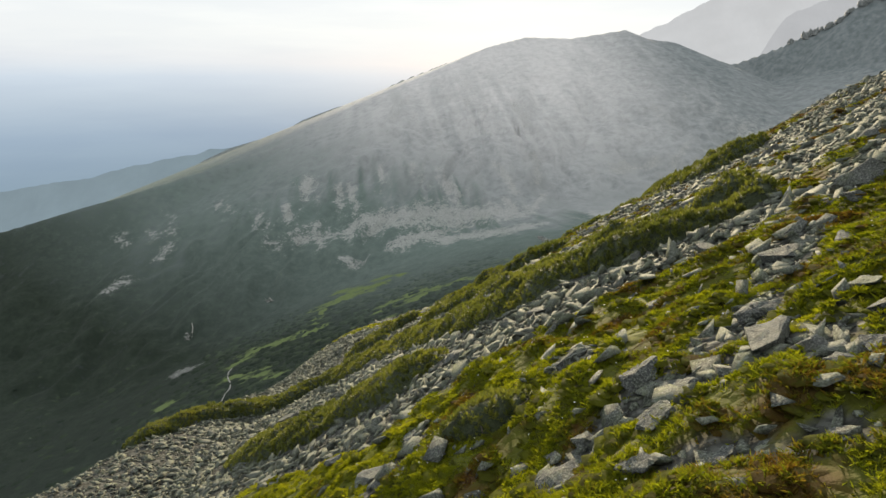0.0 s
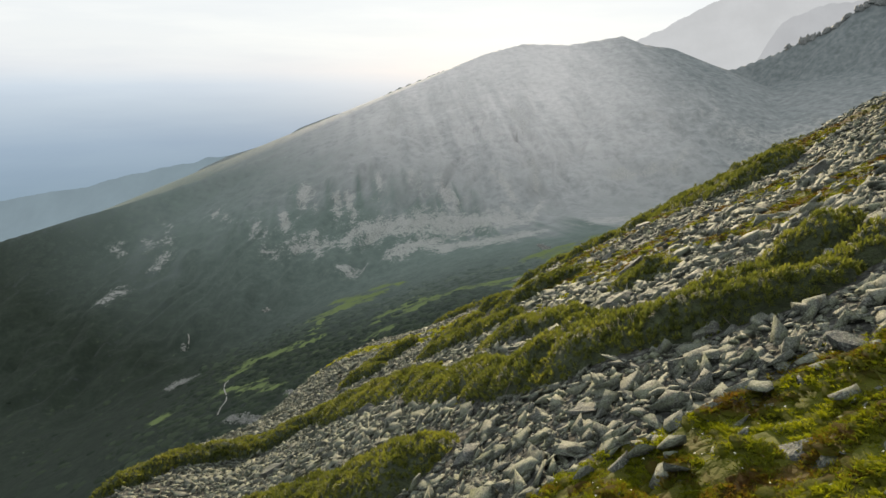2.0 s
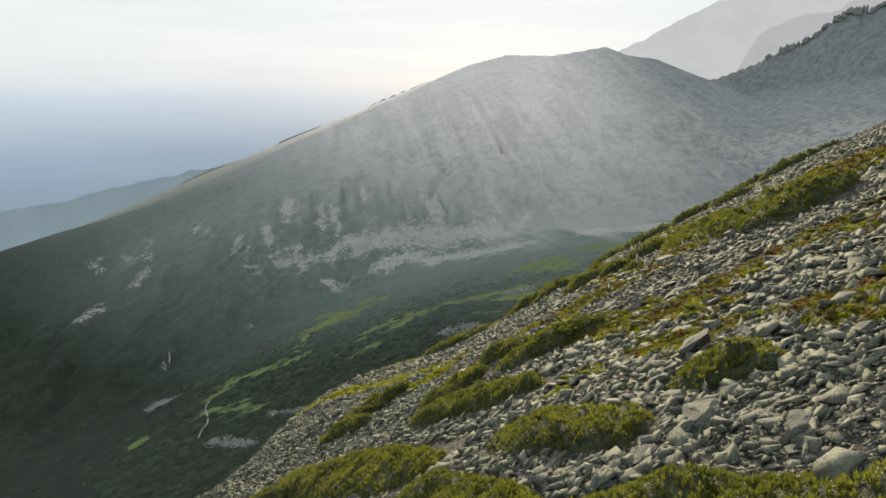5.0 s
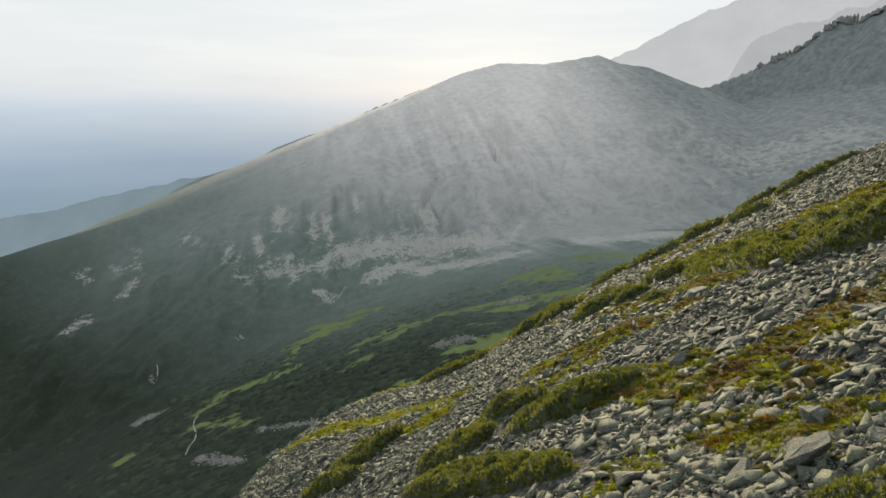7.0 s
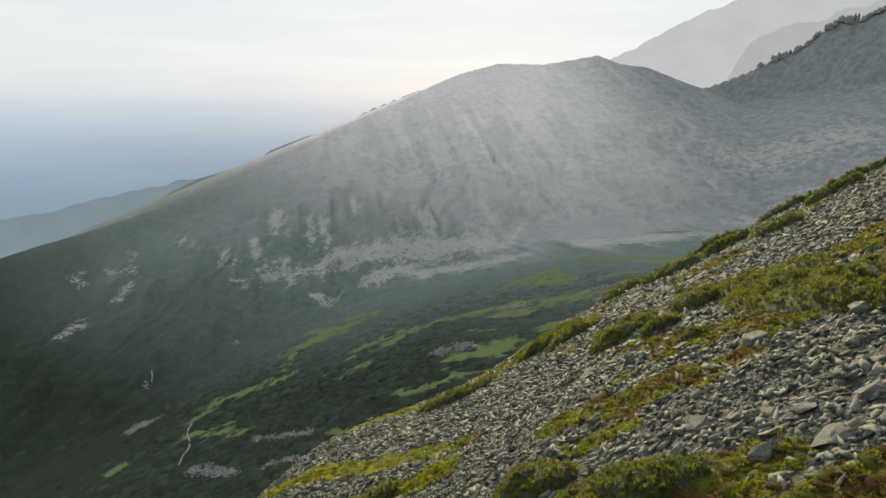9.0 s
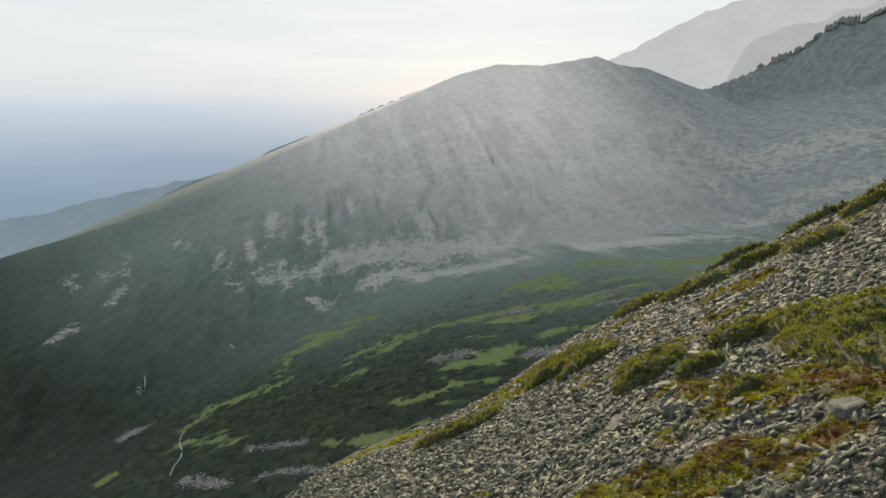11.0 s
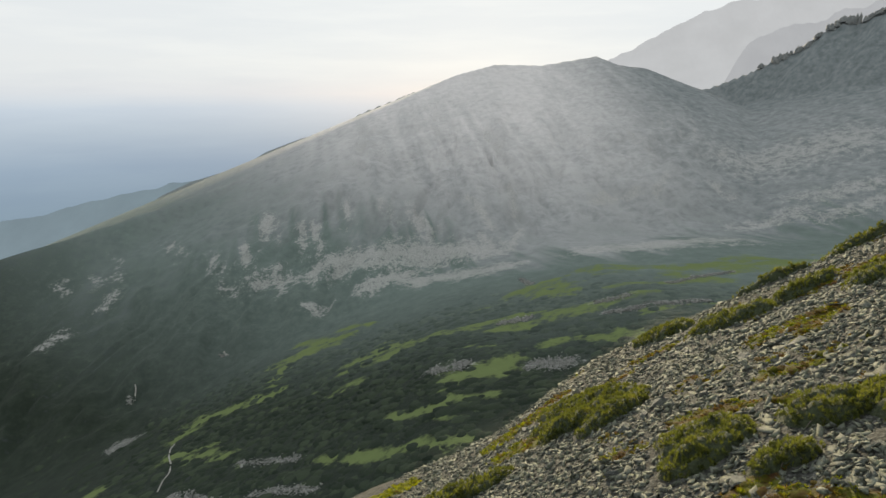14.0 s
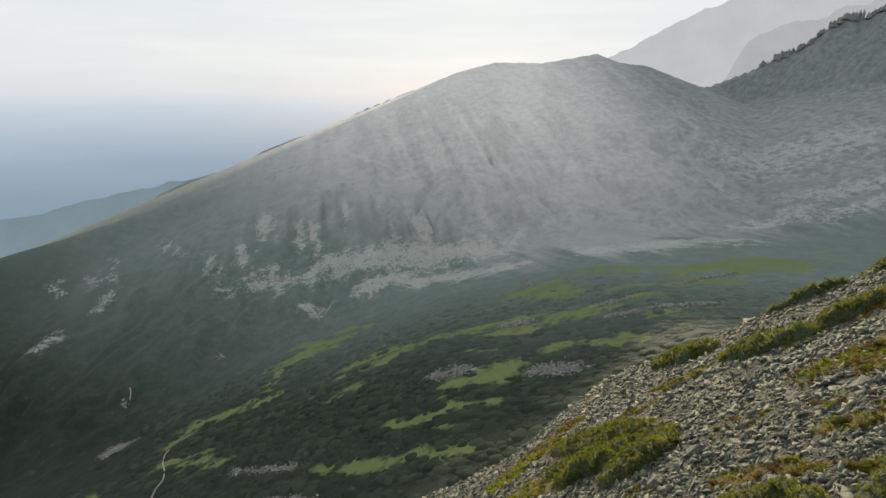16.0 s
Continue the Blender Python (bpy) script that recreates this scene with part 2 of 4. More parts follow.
turf_key = arith(add, link, "ADD", arith(add, link, "ADD", arith(add, link, "MULTIPLY", noise_node(add, link, pos, 0.55, 4.0, 0.6), 0.80), arith(add, link, "MULTIPLY", n_fine, 0.20)), mossy.outputs[0])
# turf tones, darkened to pass for the shade beneath the grass
near_turf = steps(add, link, turf_key, [(0.34, (0.045, 0.022, 0.007)), (0.43, (0.056, 0.040, 0.007)), (0.50, (0.052, 0.055, 0.006)), (0.62, (0.070, 0.078, 0.007)), (0.74, (0.11, 0.115, 0.012))])
cells = add("ShaderNodeTexVoronoi", i_Scale=4.2)
link(pos, cells.inputs["Vector"])
cells_small = add("ShaderNodeTexVoronoi", i_Scale=11.0)
link(pos, cells_small.inputs["Vector"])
tone_a, tone_b = add("ShaderNodeSeparateColor"), add("ShaderNodeSeparateColor")
link(cells.outputs["Color"], tone_a.inputs[0])
link(cells_small.outputs["Color"], tone_b.inputs[0])
pebble = arith(add, link, "ADD", arith(add, link, "MULTIPLY", tone_a.outputs[0], 0.6), arith(add, link, "MULTIPLY", tone_b.outputs[1], 0.4))
near_soil = steps(add, link, pebble, [(0.15, (0.022, 0.023, 0.020)), (0.5, (0.052, 0.054, 0.047)), (0.85, (0.115, 0.116, 0.102))])
gap = steps(add, link, cells.outputs["Distance"], [(0.35, (0, 0, 0)), (0.75, (0.85, 0.85, 0.85))])
near_soil = blend(add, link, gap, near_soil, (0.018, 0.018, 0.014))
c = blend(add, link, edge(zb.outputs[0], n_mid, 1.0, 0.16), turf, pale_haze)
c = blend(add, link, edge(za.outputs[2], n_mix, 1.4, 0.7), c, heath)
c = blend(add, link, edge(za.outputs[1], n_mix, 3.0, 1.3), c, meadow)
c = blend(add, link, arith(add, link, "MULTIPLY", edge(za.outputs[0], n_rock, 5.0, 1.7), 0.66), c, rock)
here = blend(add, link, edge(zb.outputs[1], n_small, 6.0, 0.5), near_soil, near_turf)
c = blend(add, link, add("ShaderNodeAttribute", attribute_name="here").outputs["Fac"], c, here)
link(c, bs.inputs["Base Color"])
hmix = arith(add, link, "ADD", arith(add, link, "MULTIPLY", n_small, 1.0), arith(add, link, "MULTIPLY", n_mid, 2.4))
hmix = arith(add, link, "SUBTRACT", hmix, arith(add, link, "MULTIPLY", cells.outputs["Distance"], 0.35))
bump_on(add, link, bs, hmix, 0.5, 0.6)
link(bs.outputs[0], add("ShaderNodeOutputMaterial").inputs[0])


mat_gravel, add, link = material("trail_gravel")
bs = add("ShaderNodeBsdfPrincipled", i_Roughness=0.95)
pos = add("ShaderNodeNewGeometry").outputs["Position"]
link(steps(add, link, noise_node(add, link, pos, 0.8, 5.0, 0.7), [(0.3, (0.17, 0.16, 0.14)), (0.7, (0.36, 0.35, 0.31))]), bs.inputs["Base Color"])
link(bs.outputs[0], add("ShaderNodeOutputMaterial").inputs[0])


def stone_material(name, island, tones, lichen):
    m, add, link = material(name)
    bs = add("ShaderNodeBsdfPrincipled", i_Roughness=0.85)
    bs.inputs["Specular IOR Level"].default_value = 0.3
    pos = add("ShaderNodeNewGeometry")
    rnd = pos.outputs["Random Per Island"] if island else add("ShaderNodeObjectInfo").outputs["Random"]
    grain = noise_node(add, link, pos.outputs["Position"], 9.0, 6.0, 0.7)
    patch = noise_node(add, link, pos.outputs["Position"], 1.7, 5.0, 0.6)
    spots = noise_node(add, link, pos.outputs["Position"], 4.3, 4.0, 0.75)
    speck = noise_node(add, link, pos.outputs["Position"], 26.0, 4.0, 0.75)
    base = steps(add, link, rnd, tones)
    dark = blend(add, link, steps(add, link, grain, [(0.42, (0, 0, 0)), (0.60, (1, 1, 1))]), (0.055, 0.055, 0.055), base)
    c = blend(add, link, 0.38, dark, base)
    c = blend(add, link, steps(add, link, patch, [(0.50, (0, 0, 0)), (0.66, (0.7, 0.7, 0.7))]), c, lichen)
    c = blend(add, link, steps(add, link, spots, [(0.56, (0, 0, 0)), (0.64, (0.75, 0.75, 0.75))]), c, (0.030, 0.030, 0.028))
    c = blend(add, link, steps(add, link, speck, [(0.50, (0, 0, 0)), (0.62, (0.8, 0.8, 0.8))]), c, (0.185, 0.195, 0.165))
    c = blend(add, link, steps(add, link, speck, [(0.36, (0.85, 0.85, 0.85)), (0.46, (0, 0, 0))]), c, (0.022, 0.022, 0.021))
    link(c, bs.inputs["Base Color"])
    bump_on(add, link, bs, arith(add, link, "ADD", grain, arith(add, link, "MULTIPLY", patch, 1.5)), 0.55, 0.06)
    link(bs.outputs[0], add("ShaderNodeOutputMaterial").inputs[0])
    return m


GREYS = [(0.0, (0.038, 0.044, 0.031)), (0.35, (0.062, 0.072, 0.048)), (0.7, (0.098, 0.112, 0.072)), (1.0, (0.175, 0.184, 0.126))]
mat_scree = stone_material("granite_scree", True, GREYS, (0.125, 0.140, 0.075))
mat_stone = stone_material("granite_stone", False, GREYS, (0.125, 0.140, 0.075))
mat_boulder = stone_material("granite_boulder", False, [(0.0, (0.032, 0.036, 0.032)), (0.5, (0.050, 0.054, 0.047)), (1.0, (0.078, 0.080, 0.067))], (0.085, 0.098, 0.050))


def leaf_material(name, tones, glow, through_tones, mossy=0.0):
    """Leaves and blades: they let some light through, and vary from blade to blade."""
    m, add, link = material(name)
    geo = add("ShaderNodeNewGeometry")
    rnd = geo.outputs["Random Per Island"]
    patch = noise_node(add, link, geo.outputs["Position"], 0.55, 4.0, 0.6)
    key = arith(add, link, "ADD", arith(add, link, "MULTIPLY", rnd, 0.14), arith(add, link, "MULTIPLY", patch, 0.86))
    if mossy:
        across = add("ShaderNodeSeparateXYZ")
        link(geo.outputs["Position"], across.inputs[0])
        moss = add("ShaderNodeMapRange")
        moss.inputs["From Min"].default_value, moss.inputs["From Max"].default_value = 16.0, -8.0
        moss.inputs["To Min"].default_value, moss.inputs["To Max"].default_value = -0.04, mossy
        link(across.outputs[0], moss.inputs["Value"])
        key = arith(add, link, "ADD", key, moss.outputs[0])
    bs = add("ShaderNodeBsdfPrincipled", i_Roughness=0.6)
    bs.inputs["Specular IOR Level"].default_value = 0.25
    link(steps(add, link, key, tones), bs.inputs["Base Color"])
    tr = add("ShaderNodeBsdfTranslucent")
    link(steps(add, link, key, through_tones), tr.inputs["Color"])
    mix = add("ShaderNodeMixShader")
    mix.inputs[0].default_value = glow
    link(bs.outputs[0], mix.inputs[1])
    link(tr.outputs[0], mix.inputs[2])
    link(mix.outputs[0], add("ShaderNodeOutputMaterial").inputs[0])
    return m


mat_grass = leaf_material("alpine_grass",
                          [(0.32, (0.066, 0.034, 0.010)), (0.41, (0.072, 0.054, 0.010)), (0.49, (0.060, 0.072, 0.008)), (0.61, (0.082, 0.092, 0.007)), (0.74, (0.120, 0.122, 0.014))], 0.56,
                          [(0.32, (0.17, 0.085, 0.012)), (0.41, (0.21, 0.15, 0.012)), (0.49, (0.20, 0.24, 0.008)), (0.61, (0.36, 0.38, 0.008)), (0.74, (0.46, 0.46, 0.018))], 0.11)
mat_needles = leaf_material("dwarf_pine_needles",
                            [(0.30, (0.034, 0.043, 0.010)), (0.50, (0.060, 0.070, 0.014)), (0.70, (0.105, 0.106, 0.020))], 0.42,
                            [(0.30, (0.09, 0.11, 0.014)), (0.50, (0.16, 0.18, 0.02)), (0.70, (0.25, 0.25, 0.03))])

# dark green that stands in for shade within a thicket
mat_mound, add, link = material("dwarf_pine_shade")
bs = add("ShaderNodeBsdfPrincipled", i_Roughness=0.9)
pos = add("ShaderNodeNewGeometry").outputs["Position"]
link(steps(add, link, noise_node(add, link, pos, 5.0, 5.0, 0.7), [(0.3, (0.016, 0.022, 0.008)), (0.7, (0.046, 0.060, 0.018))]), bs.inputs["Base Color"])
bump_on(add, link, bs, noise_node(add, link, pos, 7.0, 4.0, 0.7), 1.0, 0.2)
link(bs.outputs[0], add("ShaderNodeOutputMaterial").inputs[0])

mat_bark, add, link = material("pine_bark")
bs = add("ShaderNodeBsdfPrincipled", i_Roughness=0.9)
pos = add("ShaderNodeNewGeometry").outputs["Position"]
link(steps(add, link, noise_node(add, link, pos, 14.0, 5.0, 0.7), [(0.3, (0.06, 0.045, 0.035)), (0.7, (0.19, 0.16, 0.13))]), bs.inputs["Base Color"])
link(bs.outputs[0], add("ShaderNodeOutputMaterial").inputs[0])

mat_heath, add, link = material("valley_pine_heath")
bs = add("ShaderNodeBsdfPrincipled", i_Roughness=0.9)
bs.inputs["Specular IOR Level"].default_value = 0.1
geo = add("ShaderNodeNewGeometry")
tone = arith(add, link, "ADD", arith(add, link, "MULTIPLY", geo.outputs["Random Per Island"], 0.5),
             arith(add, link, "MULTIPLY", noise_node(add, link, geo.outputs["Position"], 0.03, 4.0), 0.5))
# clump tones carry the same painted haze, paler towards the valley head
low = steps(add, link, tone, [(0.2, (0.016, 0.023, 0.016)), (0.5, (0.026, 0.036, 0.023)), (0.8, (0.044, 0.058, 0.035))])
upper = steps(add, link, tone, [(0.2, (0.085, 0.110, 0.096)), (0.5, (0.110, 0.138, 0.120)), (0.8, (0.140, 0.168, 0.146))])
haze_fac = add("ShaderNodeMapRange")
haze_fac.inputs["From Min"].default_value, haze_fac.inputs["From Max"].default_value = HAZE_SPAN
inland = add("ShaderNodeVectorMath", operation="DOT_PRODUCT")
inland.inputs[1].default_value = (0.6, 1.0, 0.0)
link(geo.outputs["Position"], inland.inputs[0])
link(inland.outputs["Value"], haze_fac.inputs["Value"])
link(blend(add, link, haze_fac.outputs[0], low, upper), bs.inputs["Base Color"])
bump_on(add, link, bs, noise_node(add, link, geo.outputs["Position"], 1.5, 4.0, 0.7), 0.8, 0.6)
link(bs.outputs[0], add("ShaderNodeOutputMaterial").inputs[0])


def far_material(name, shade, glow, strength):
    """Ground many kilometres off; its emission stands in for the bright haze in front."""
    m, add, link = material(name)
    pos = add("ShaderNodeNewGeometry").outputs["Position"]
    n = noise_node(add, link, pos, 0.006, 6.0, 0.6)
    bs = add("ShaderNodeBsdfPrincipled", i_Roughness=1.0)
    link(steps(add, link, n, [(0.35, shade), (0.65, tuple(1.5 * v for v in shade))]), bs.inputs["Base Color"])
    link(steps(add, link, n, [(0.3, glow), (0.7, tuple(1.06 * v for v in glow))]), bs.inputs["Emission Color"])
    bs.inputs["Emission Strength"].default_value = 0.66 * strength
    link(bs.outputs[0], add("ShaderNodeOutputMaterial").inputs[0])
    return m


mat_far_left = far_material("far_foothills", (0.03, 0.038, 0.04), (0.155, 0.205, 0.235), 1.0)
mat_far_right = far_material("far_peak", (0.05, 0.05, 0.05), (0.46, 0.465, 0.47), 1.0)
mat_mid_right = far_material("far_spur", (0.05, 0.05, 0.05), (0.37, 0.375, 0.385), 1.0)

# ---------------------------------------------------------------- what grows and lies where
# strips: x, y of one end, x, y of the other, half width in metres
SCREE_FANS = [(-128, 678, -53, 690, 18.9), (-70, 636, -33, 656, 12.2), (-48, 697, 50, 682, 24.1), (-45, 648, 66, 607, 15.6), (-191, 672, -155, 677, 14.1), (-177, 693, -160, 645, 4.2),
              (-228, 675, -214, 669, 3.0), (-368, 694, -365, 721, 8.6), (-407, 640, -395, 655, 10.8), (-450, 755, -433, 740, 5.2), (-128, 623, -116, 622, 6.1), (198, 601, 281, 610, 24.2),
              (325, 704, 406, 720, 15.4), (415, 760, 510, 748, 19.7), (414, 700, 488, 712, 16.6), (409, 885, 547, 879, 60), (144, 599, 222, 597, 24.2), (46, 720, 66, 660, 5.5)]
GULLIES = [(37, 793, 60, 730, 5.5), (88, 817, 92, 759, 4.1), (91, 718, 74, 680, 6.3), (265, 793, 287, 831, 5.5), (335, 813, 352, 783, 8.3), (330, 994, 326, 963, 2.6),
           (403, 1087, 367, 945, 2.8), (436, 908, 479, 919, 23.3), (190, 794, 239, 799, 10.7)]
CLIFFS = [(-272, 763, -234, 698, 9.2), (-218, 808, -184, 723, 10.4), (-159, 766, -135, 704, 8.9), (-408, 810, -380, 756, 5.2), (-418, 772, -392, 739, 4.5), (-118, 808, -87, 723, 10.1),
          (-54, 799, -11, 731, 13.1), (-346, 818, -308, 775, 6.1), (-221, 741, -203, 697, 4.0)]
MEADOWS = [(-130, 513, -103, 523, 12), (-123, 453, -122, 499, 4.8), (-145, 440, -115, 436, 7.8), (-176, 444, -144, 437, 8.0), (-180, 424, -173, 436, 7.4), (-88, 520, -79, 527, 8.1),
           (-58, 434, -30, 431, 12), (-120, 555, -84, 525, 7.0), (-165, 388, -140, 378, 9.2), (-211, 375, -207, 381, 6.3), (6, 326, 34, 339, 10.2), (-5, 300, 6, 309, 3.4),
           (-22, 313, -5, 302, 2.7), (11, 307, 33, 303, 4.4), (-12, 276, 12, 265, 3.1), (-61, 304, -15, 273, 3.3), (83, 348, 106, 342, 8.4), (184, 494, 252, 518, 12),
           (167, 471, 189, 445, 10.7), (224, 487, 267, 503, 12)]
MEADOWS += [(-135, 367, -120, 362, 4.1), (114, 370, 132, 373, 2.8), (65, 485, 89, 454, 12), (-79, 552, -57, 539, 6.3)]
TRAILS = [(-175, 411, -159, 367, 1.7), (-159, 367, -157, 348, 1.5), (-157, 348, -137, 321, 1.5), (-137, 321, -122, 285, 1.5),
          (-272, 557, -262, 534, 2.2), (-200, 584, -196, 580, 2.5), (-265, 505, -269, 520, 2), (-252, 516, -262, 526, 2)]
STONY = [(46, 332, 66, 322, 7.0), (-6, 350, 16, 348, 6.2), (38, 416, 59, 411, 4.1), (99, 411, 120, 411, 4.0), (97, 384, 111, 379, 3.2), (111, 379, 158, 381, 3.8),
         (-111, 345, -68, 312, 1.9), (-90, 295, -52, 271, 2.1), (-144, 330, -105, 300, 4.2), (156, 442, 215, 477, 2.5), (-248, 458, -236, 469, 8), (69, 544, 72, 501, 1.7),
         (-269, 537, -265, 532, 1.7), (-204, 584, -198, 577, 1.4)]
PINES = [(-13.4, 16.0, -3.7, 5.7, 2.2), (-4.4, 7.4, 0.2, 2.1, 1.8), (2.1, -10.2, 3.2, -10.9, 0.7), (3.4, 6.9, 7.5, 1.5, 2.1), (7.3, 2.1, 10.4, -0.6, 1.8), (11.8, 2.9, 12.9, 2.2, 1.1),
         (11.5, 0.3, 12.4, -0.8, 0.7), (-25.1, 32.9, -13.1, 40.2, 2.3), (-13.8, 42.9, -0.6, 22.6, 2.3), (-1.1, 18.9, 3.3, 6.6, 1.4), (3.4, 18.8, 6.5, 11.5, 1.3), (10.0, 14.2, 11.1, 12.4, 1.2),
         (-27.7, 27.4, -24.8, 32.4, 1.7), (27.0, 65.0, 25.6, 46.8, 2.3), (5.7, 36.8, 10.4, 34.6, 2.2), (26.5, 45.8, 28.7, 38.9, 2.3), (-0.4, 40.8, 2.2, 39.4, 2.0), (4.0, 43.0, 6.0, 41.7, 1.9),
         (-1.6, 36.5, 5.4, 26.2, 1.6), (28.9, 71.6, 30.2, 60.2, 2.3)]
PINES += [(28.6, 51.8, 28.5, 40.2, 1.7), (19.2, 79.5, 21.6, 75.4, 2.2), (-2.7, 95.8, 6.0, 95.6, 2.3), (-9.6, 54.8, -5.5, 58.1, 2.2), (-12.7, 53.1, -8.5, 50.9, 1.5), (25.7, 73.6, 27.3, 70.6, 2.0),
         (58.7, 108.2, 63.5, 106.8, 2.2), (17.3, 74.6, 20.4, 74.8, 1.9), (20.2, 68.3, 22.4, 68.0, 1.4), (19.7, 58.7, 21.2, 58.6, 0.8), (36.2, 115.2, 40.5, 109.0, 2.3), (43.3, 108.8, 47.5, 108.5, 2.1),
         (46.5, 99.7, 49.0, 96.8, 2.1), (34.1, 132.5, 37.6, 125.3, 2.3), (16.5, 95.5, 21.3, 97.4, 2.2)]
PINES += [(13.1, 105.9, 20.9, 97.2, 2.4), (13.0, 101.4, 18.9, 101.6, 2.4), (15.3, 115.4, 22.2, 101.1, 2.4), (48, 128, 55, 124, 1.1), (57, 122, 64, 118, 1.2), (66, 117, 74, 114, 1.2)]
TURF = [(13.2, -1.2, 17.9, 2.0, 0.8), (12.7, 2.3, 13.5, -0.7, 0.8), (18.3, 14.6, 19.0, 12.3, 1.9), (21.5, 16.6, 22.0, 14.5, 1.9), (14.4, 14.6, 15.3, 9.4, 0.7), (10.5, 33.3, 12.3, 27.6, 1.3),
        (13.5, 29.4, 15.0, 23.8, 1.3), (34.2, 46.3, 37.9, 40.7, 2.6), (15.3, 17.2, 16.8, 14.0, 1.0), (10.7, 21.2, 12.7, 18.9, 1.1), (14.0, 29.2, 15.6, 27.7, 1.3), (15.3, 48.9, 17.0, 47.2, 2.5),
        (28.6, 47.6, 30.2, 41.6, 2.0), (-22.3, 78.5, 1.0, 63.6, 2.6), (10.1, 34.1, 13.1, 32.7, 1.9), (-4.8, 57.7, -1.4, 58.0, 2.6), (8.8, 51.7, 13.2, 48.2, 2.3), (34.2, 63.8, 34.8, 49.4, 2.6),
        (23.0, 48.9, 26.6, 47.6, 2.6), (19.3, 62.9, 22.3, 56.1, 2.6)]
TURF += [(13.7, 19.5, 14.6, 19.1, 0.9), (10.8, 23.9, 11.6, 23.2, 0.5), (14.5, 25.2, 15.0, 24.8, 0.5), (8.3, 45.2, 10.5, 44.7, 1.3), (19.5, 56.5, 23.6, 53.5, 2.6), (23.6, 53.5, 25.5, 48.5, 1.7),
        (31.2, 61.5, 39.7, 64.9, 2.6), (18.4, 58.5, 20.7, 57.3, 1.3), (16.8, 66.8, 20.4, 67.8, 1.2), (20.7, 84.0, 22.1, 83.3, 1.4), (34.7, 96.6, 39.4, 93.9, 2.6), (29.0, 84.6, 31.3, 81.8, 1.3),
        (45.1, 106.7, 55.7, 103.1, 2.6), (24.1, 81.8, 26.8, 76.9, 1.0), (9.1, 105.0, 13.2, 101.8, 2.4), (19.1, 52.5, 21.8, 53.9, 0.6), (7.0, 113.7, 18.8, 125.3, 2.0), (28.2, 118.2, 32.4, 116.3, 2.1),
        (21.1, 113.7, 25.0, 113.1, 1.8), (36.3, 91.5, 38.1, 92.3, 1.2)]
TURF += [(40.4, 107.9, 49.9, 109.2, 2.2), (-14.7, 104.7, -5.6, 114.7, 2.6)]
# bare rocks in the meadow
ROCKY = [(4.6, -9.8, 5.0, -9.6, 0.5), (5.2, -13.6, 7.2, -14.2, 0.8), (6.6, -12.6, 7.8, -11.8, 0.6), (7.0, -15.2, 7.8, -14.0, 0.6), (0.6, -10.6, 1.2, -7.8, 0.5), (5.0, -15.8, 6.4, -16.6, 0.6), (8.8, -10.2, 9.8, -8.4, 0.6), (11.8, -6.4, 13.0, -5.4, 0.7), (3.9, -14.2, 4.6, -13.6, 0.5)]


def strip(x, y, strips, grow=0.0):
    """1 in the middle of the nearest strip, 0.5 at its border, 0 a half width outside."""
    best = np.zeros(np.shape(x))
    for ax, ay, bx, by, w in strips:
        dx, dy = bx - ax, by - ay
        t = np.clip(((x - ax) * dx + (y - ay) * dy) / max(dx * dx + dy * dy, 1e-6), 0, 1)
        d = np.hypot(x - ax - t * dx, y - ay - t * dy)
        best = np.maximum(best, 1 - d / (2 * (w + grow)))
    return np.clip(best, 0, 1)


def turf_at(x, y):
    """How grassy the near slope is, 0 to 1."""
    border = -5.0 + 1.2 * np.clip(-1 - x, 0, 7) + 0.35 * np.clip(x - 11, 0, 30)
    meadowy = ease(y - border, 1.6, -1.6) * 0.86
    n = fbm(x / 2.2, y / 2.2, 3, 61)
    own = strip(x, y, TURF)
    rocks = strip(x, y, ROCKY, -0.12)
    mats = 0.50 * ease(fbm(x / 10 + 0.4 * y / 10, y / 7, 3, 63), 0.10, 0.36) * ease(y, 8, 20) * ease(x - 0.12 * y, -8, 6)
    return np.clip(np.maximum(np.maximum(own, meadowy), mats) - 0.6 * rocks + 0.25 * n + 0.22 * fbm(x / 7, y / 7, 2, 62) - 0.12, 0, 1)


def near_mask(x, y):
    return ease(near_slope(x, y) - land(x, y), -3.0, -1.0)


def ground_height(x, y):
    z = land(x, y)
    cushion = ease(turf_at(x, y), 0.3, 0.6) * (0.46 * np.abs(fbm(x / 0.9, y / 0.9, 2, 73)) + 0.22 * fbm(x / 2.3, y / 2.3, 2, 74))
    close = ease(y, 175, 150) * ease(y, -60, -30) * ease(x, -60, -42) * ease(x, 120, 90)
    return z + close * (cushion + 0.34 * fbm(x / 3.6, y / 3.6, 3, 71) + 0.16 * fbm(x / 1.4, y / 1.4, 2, 72))


def mesh_of(name, co, faces, mat, smooth=False):
    me = bpy.data.meshes.new(name)
    k = faces.shape[1]
    me.vertices.add(len(co))
    me.vertices.foreach_set("co", np.ascontiguousarray(co, np.float32).ravel())
    me.loops.add(faces.size)
    me.loops.foreach_set("vertex_index", faces.ravel().astype(np.int32))
    me.polygons.add(len(faces))
    me.polygons.foreach_set("loop_start", np.arange(0, faces.size, k, dtype=np.int32))
    me.update(calc_edges=True)
    if smooth:
        me.polygons.foreach_set("use_smooth", np.ones(len(faces), bool))
    me.materials.append(mat)
    return me


# ---------------------------------------------------------------- the ground, one sheet to the horizon
me, X, Y, Z = sheet("ground", GX, GY, ground_height)
me.materials.append(mat_ground)


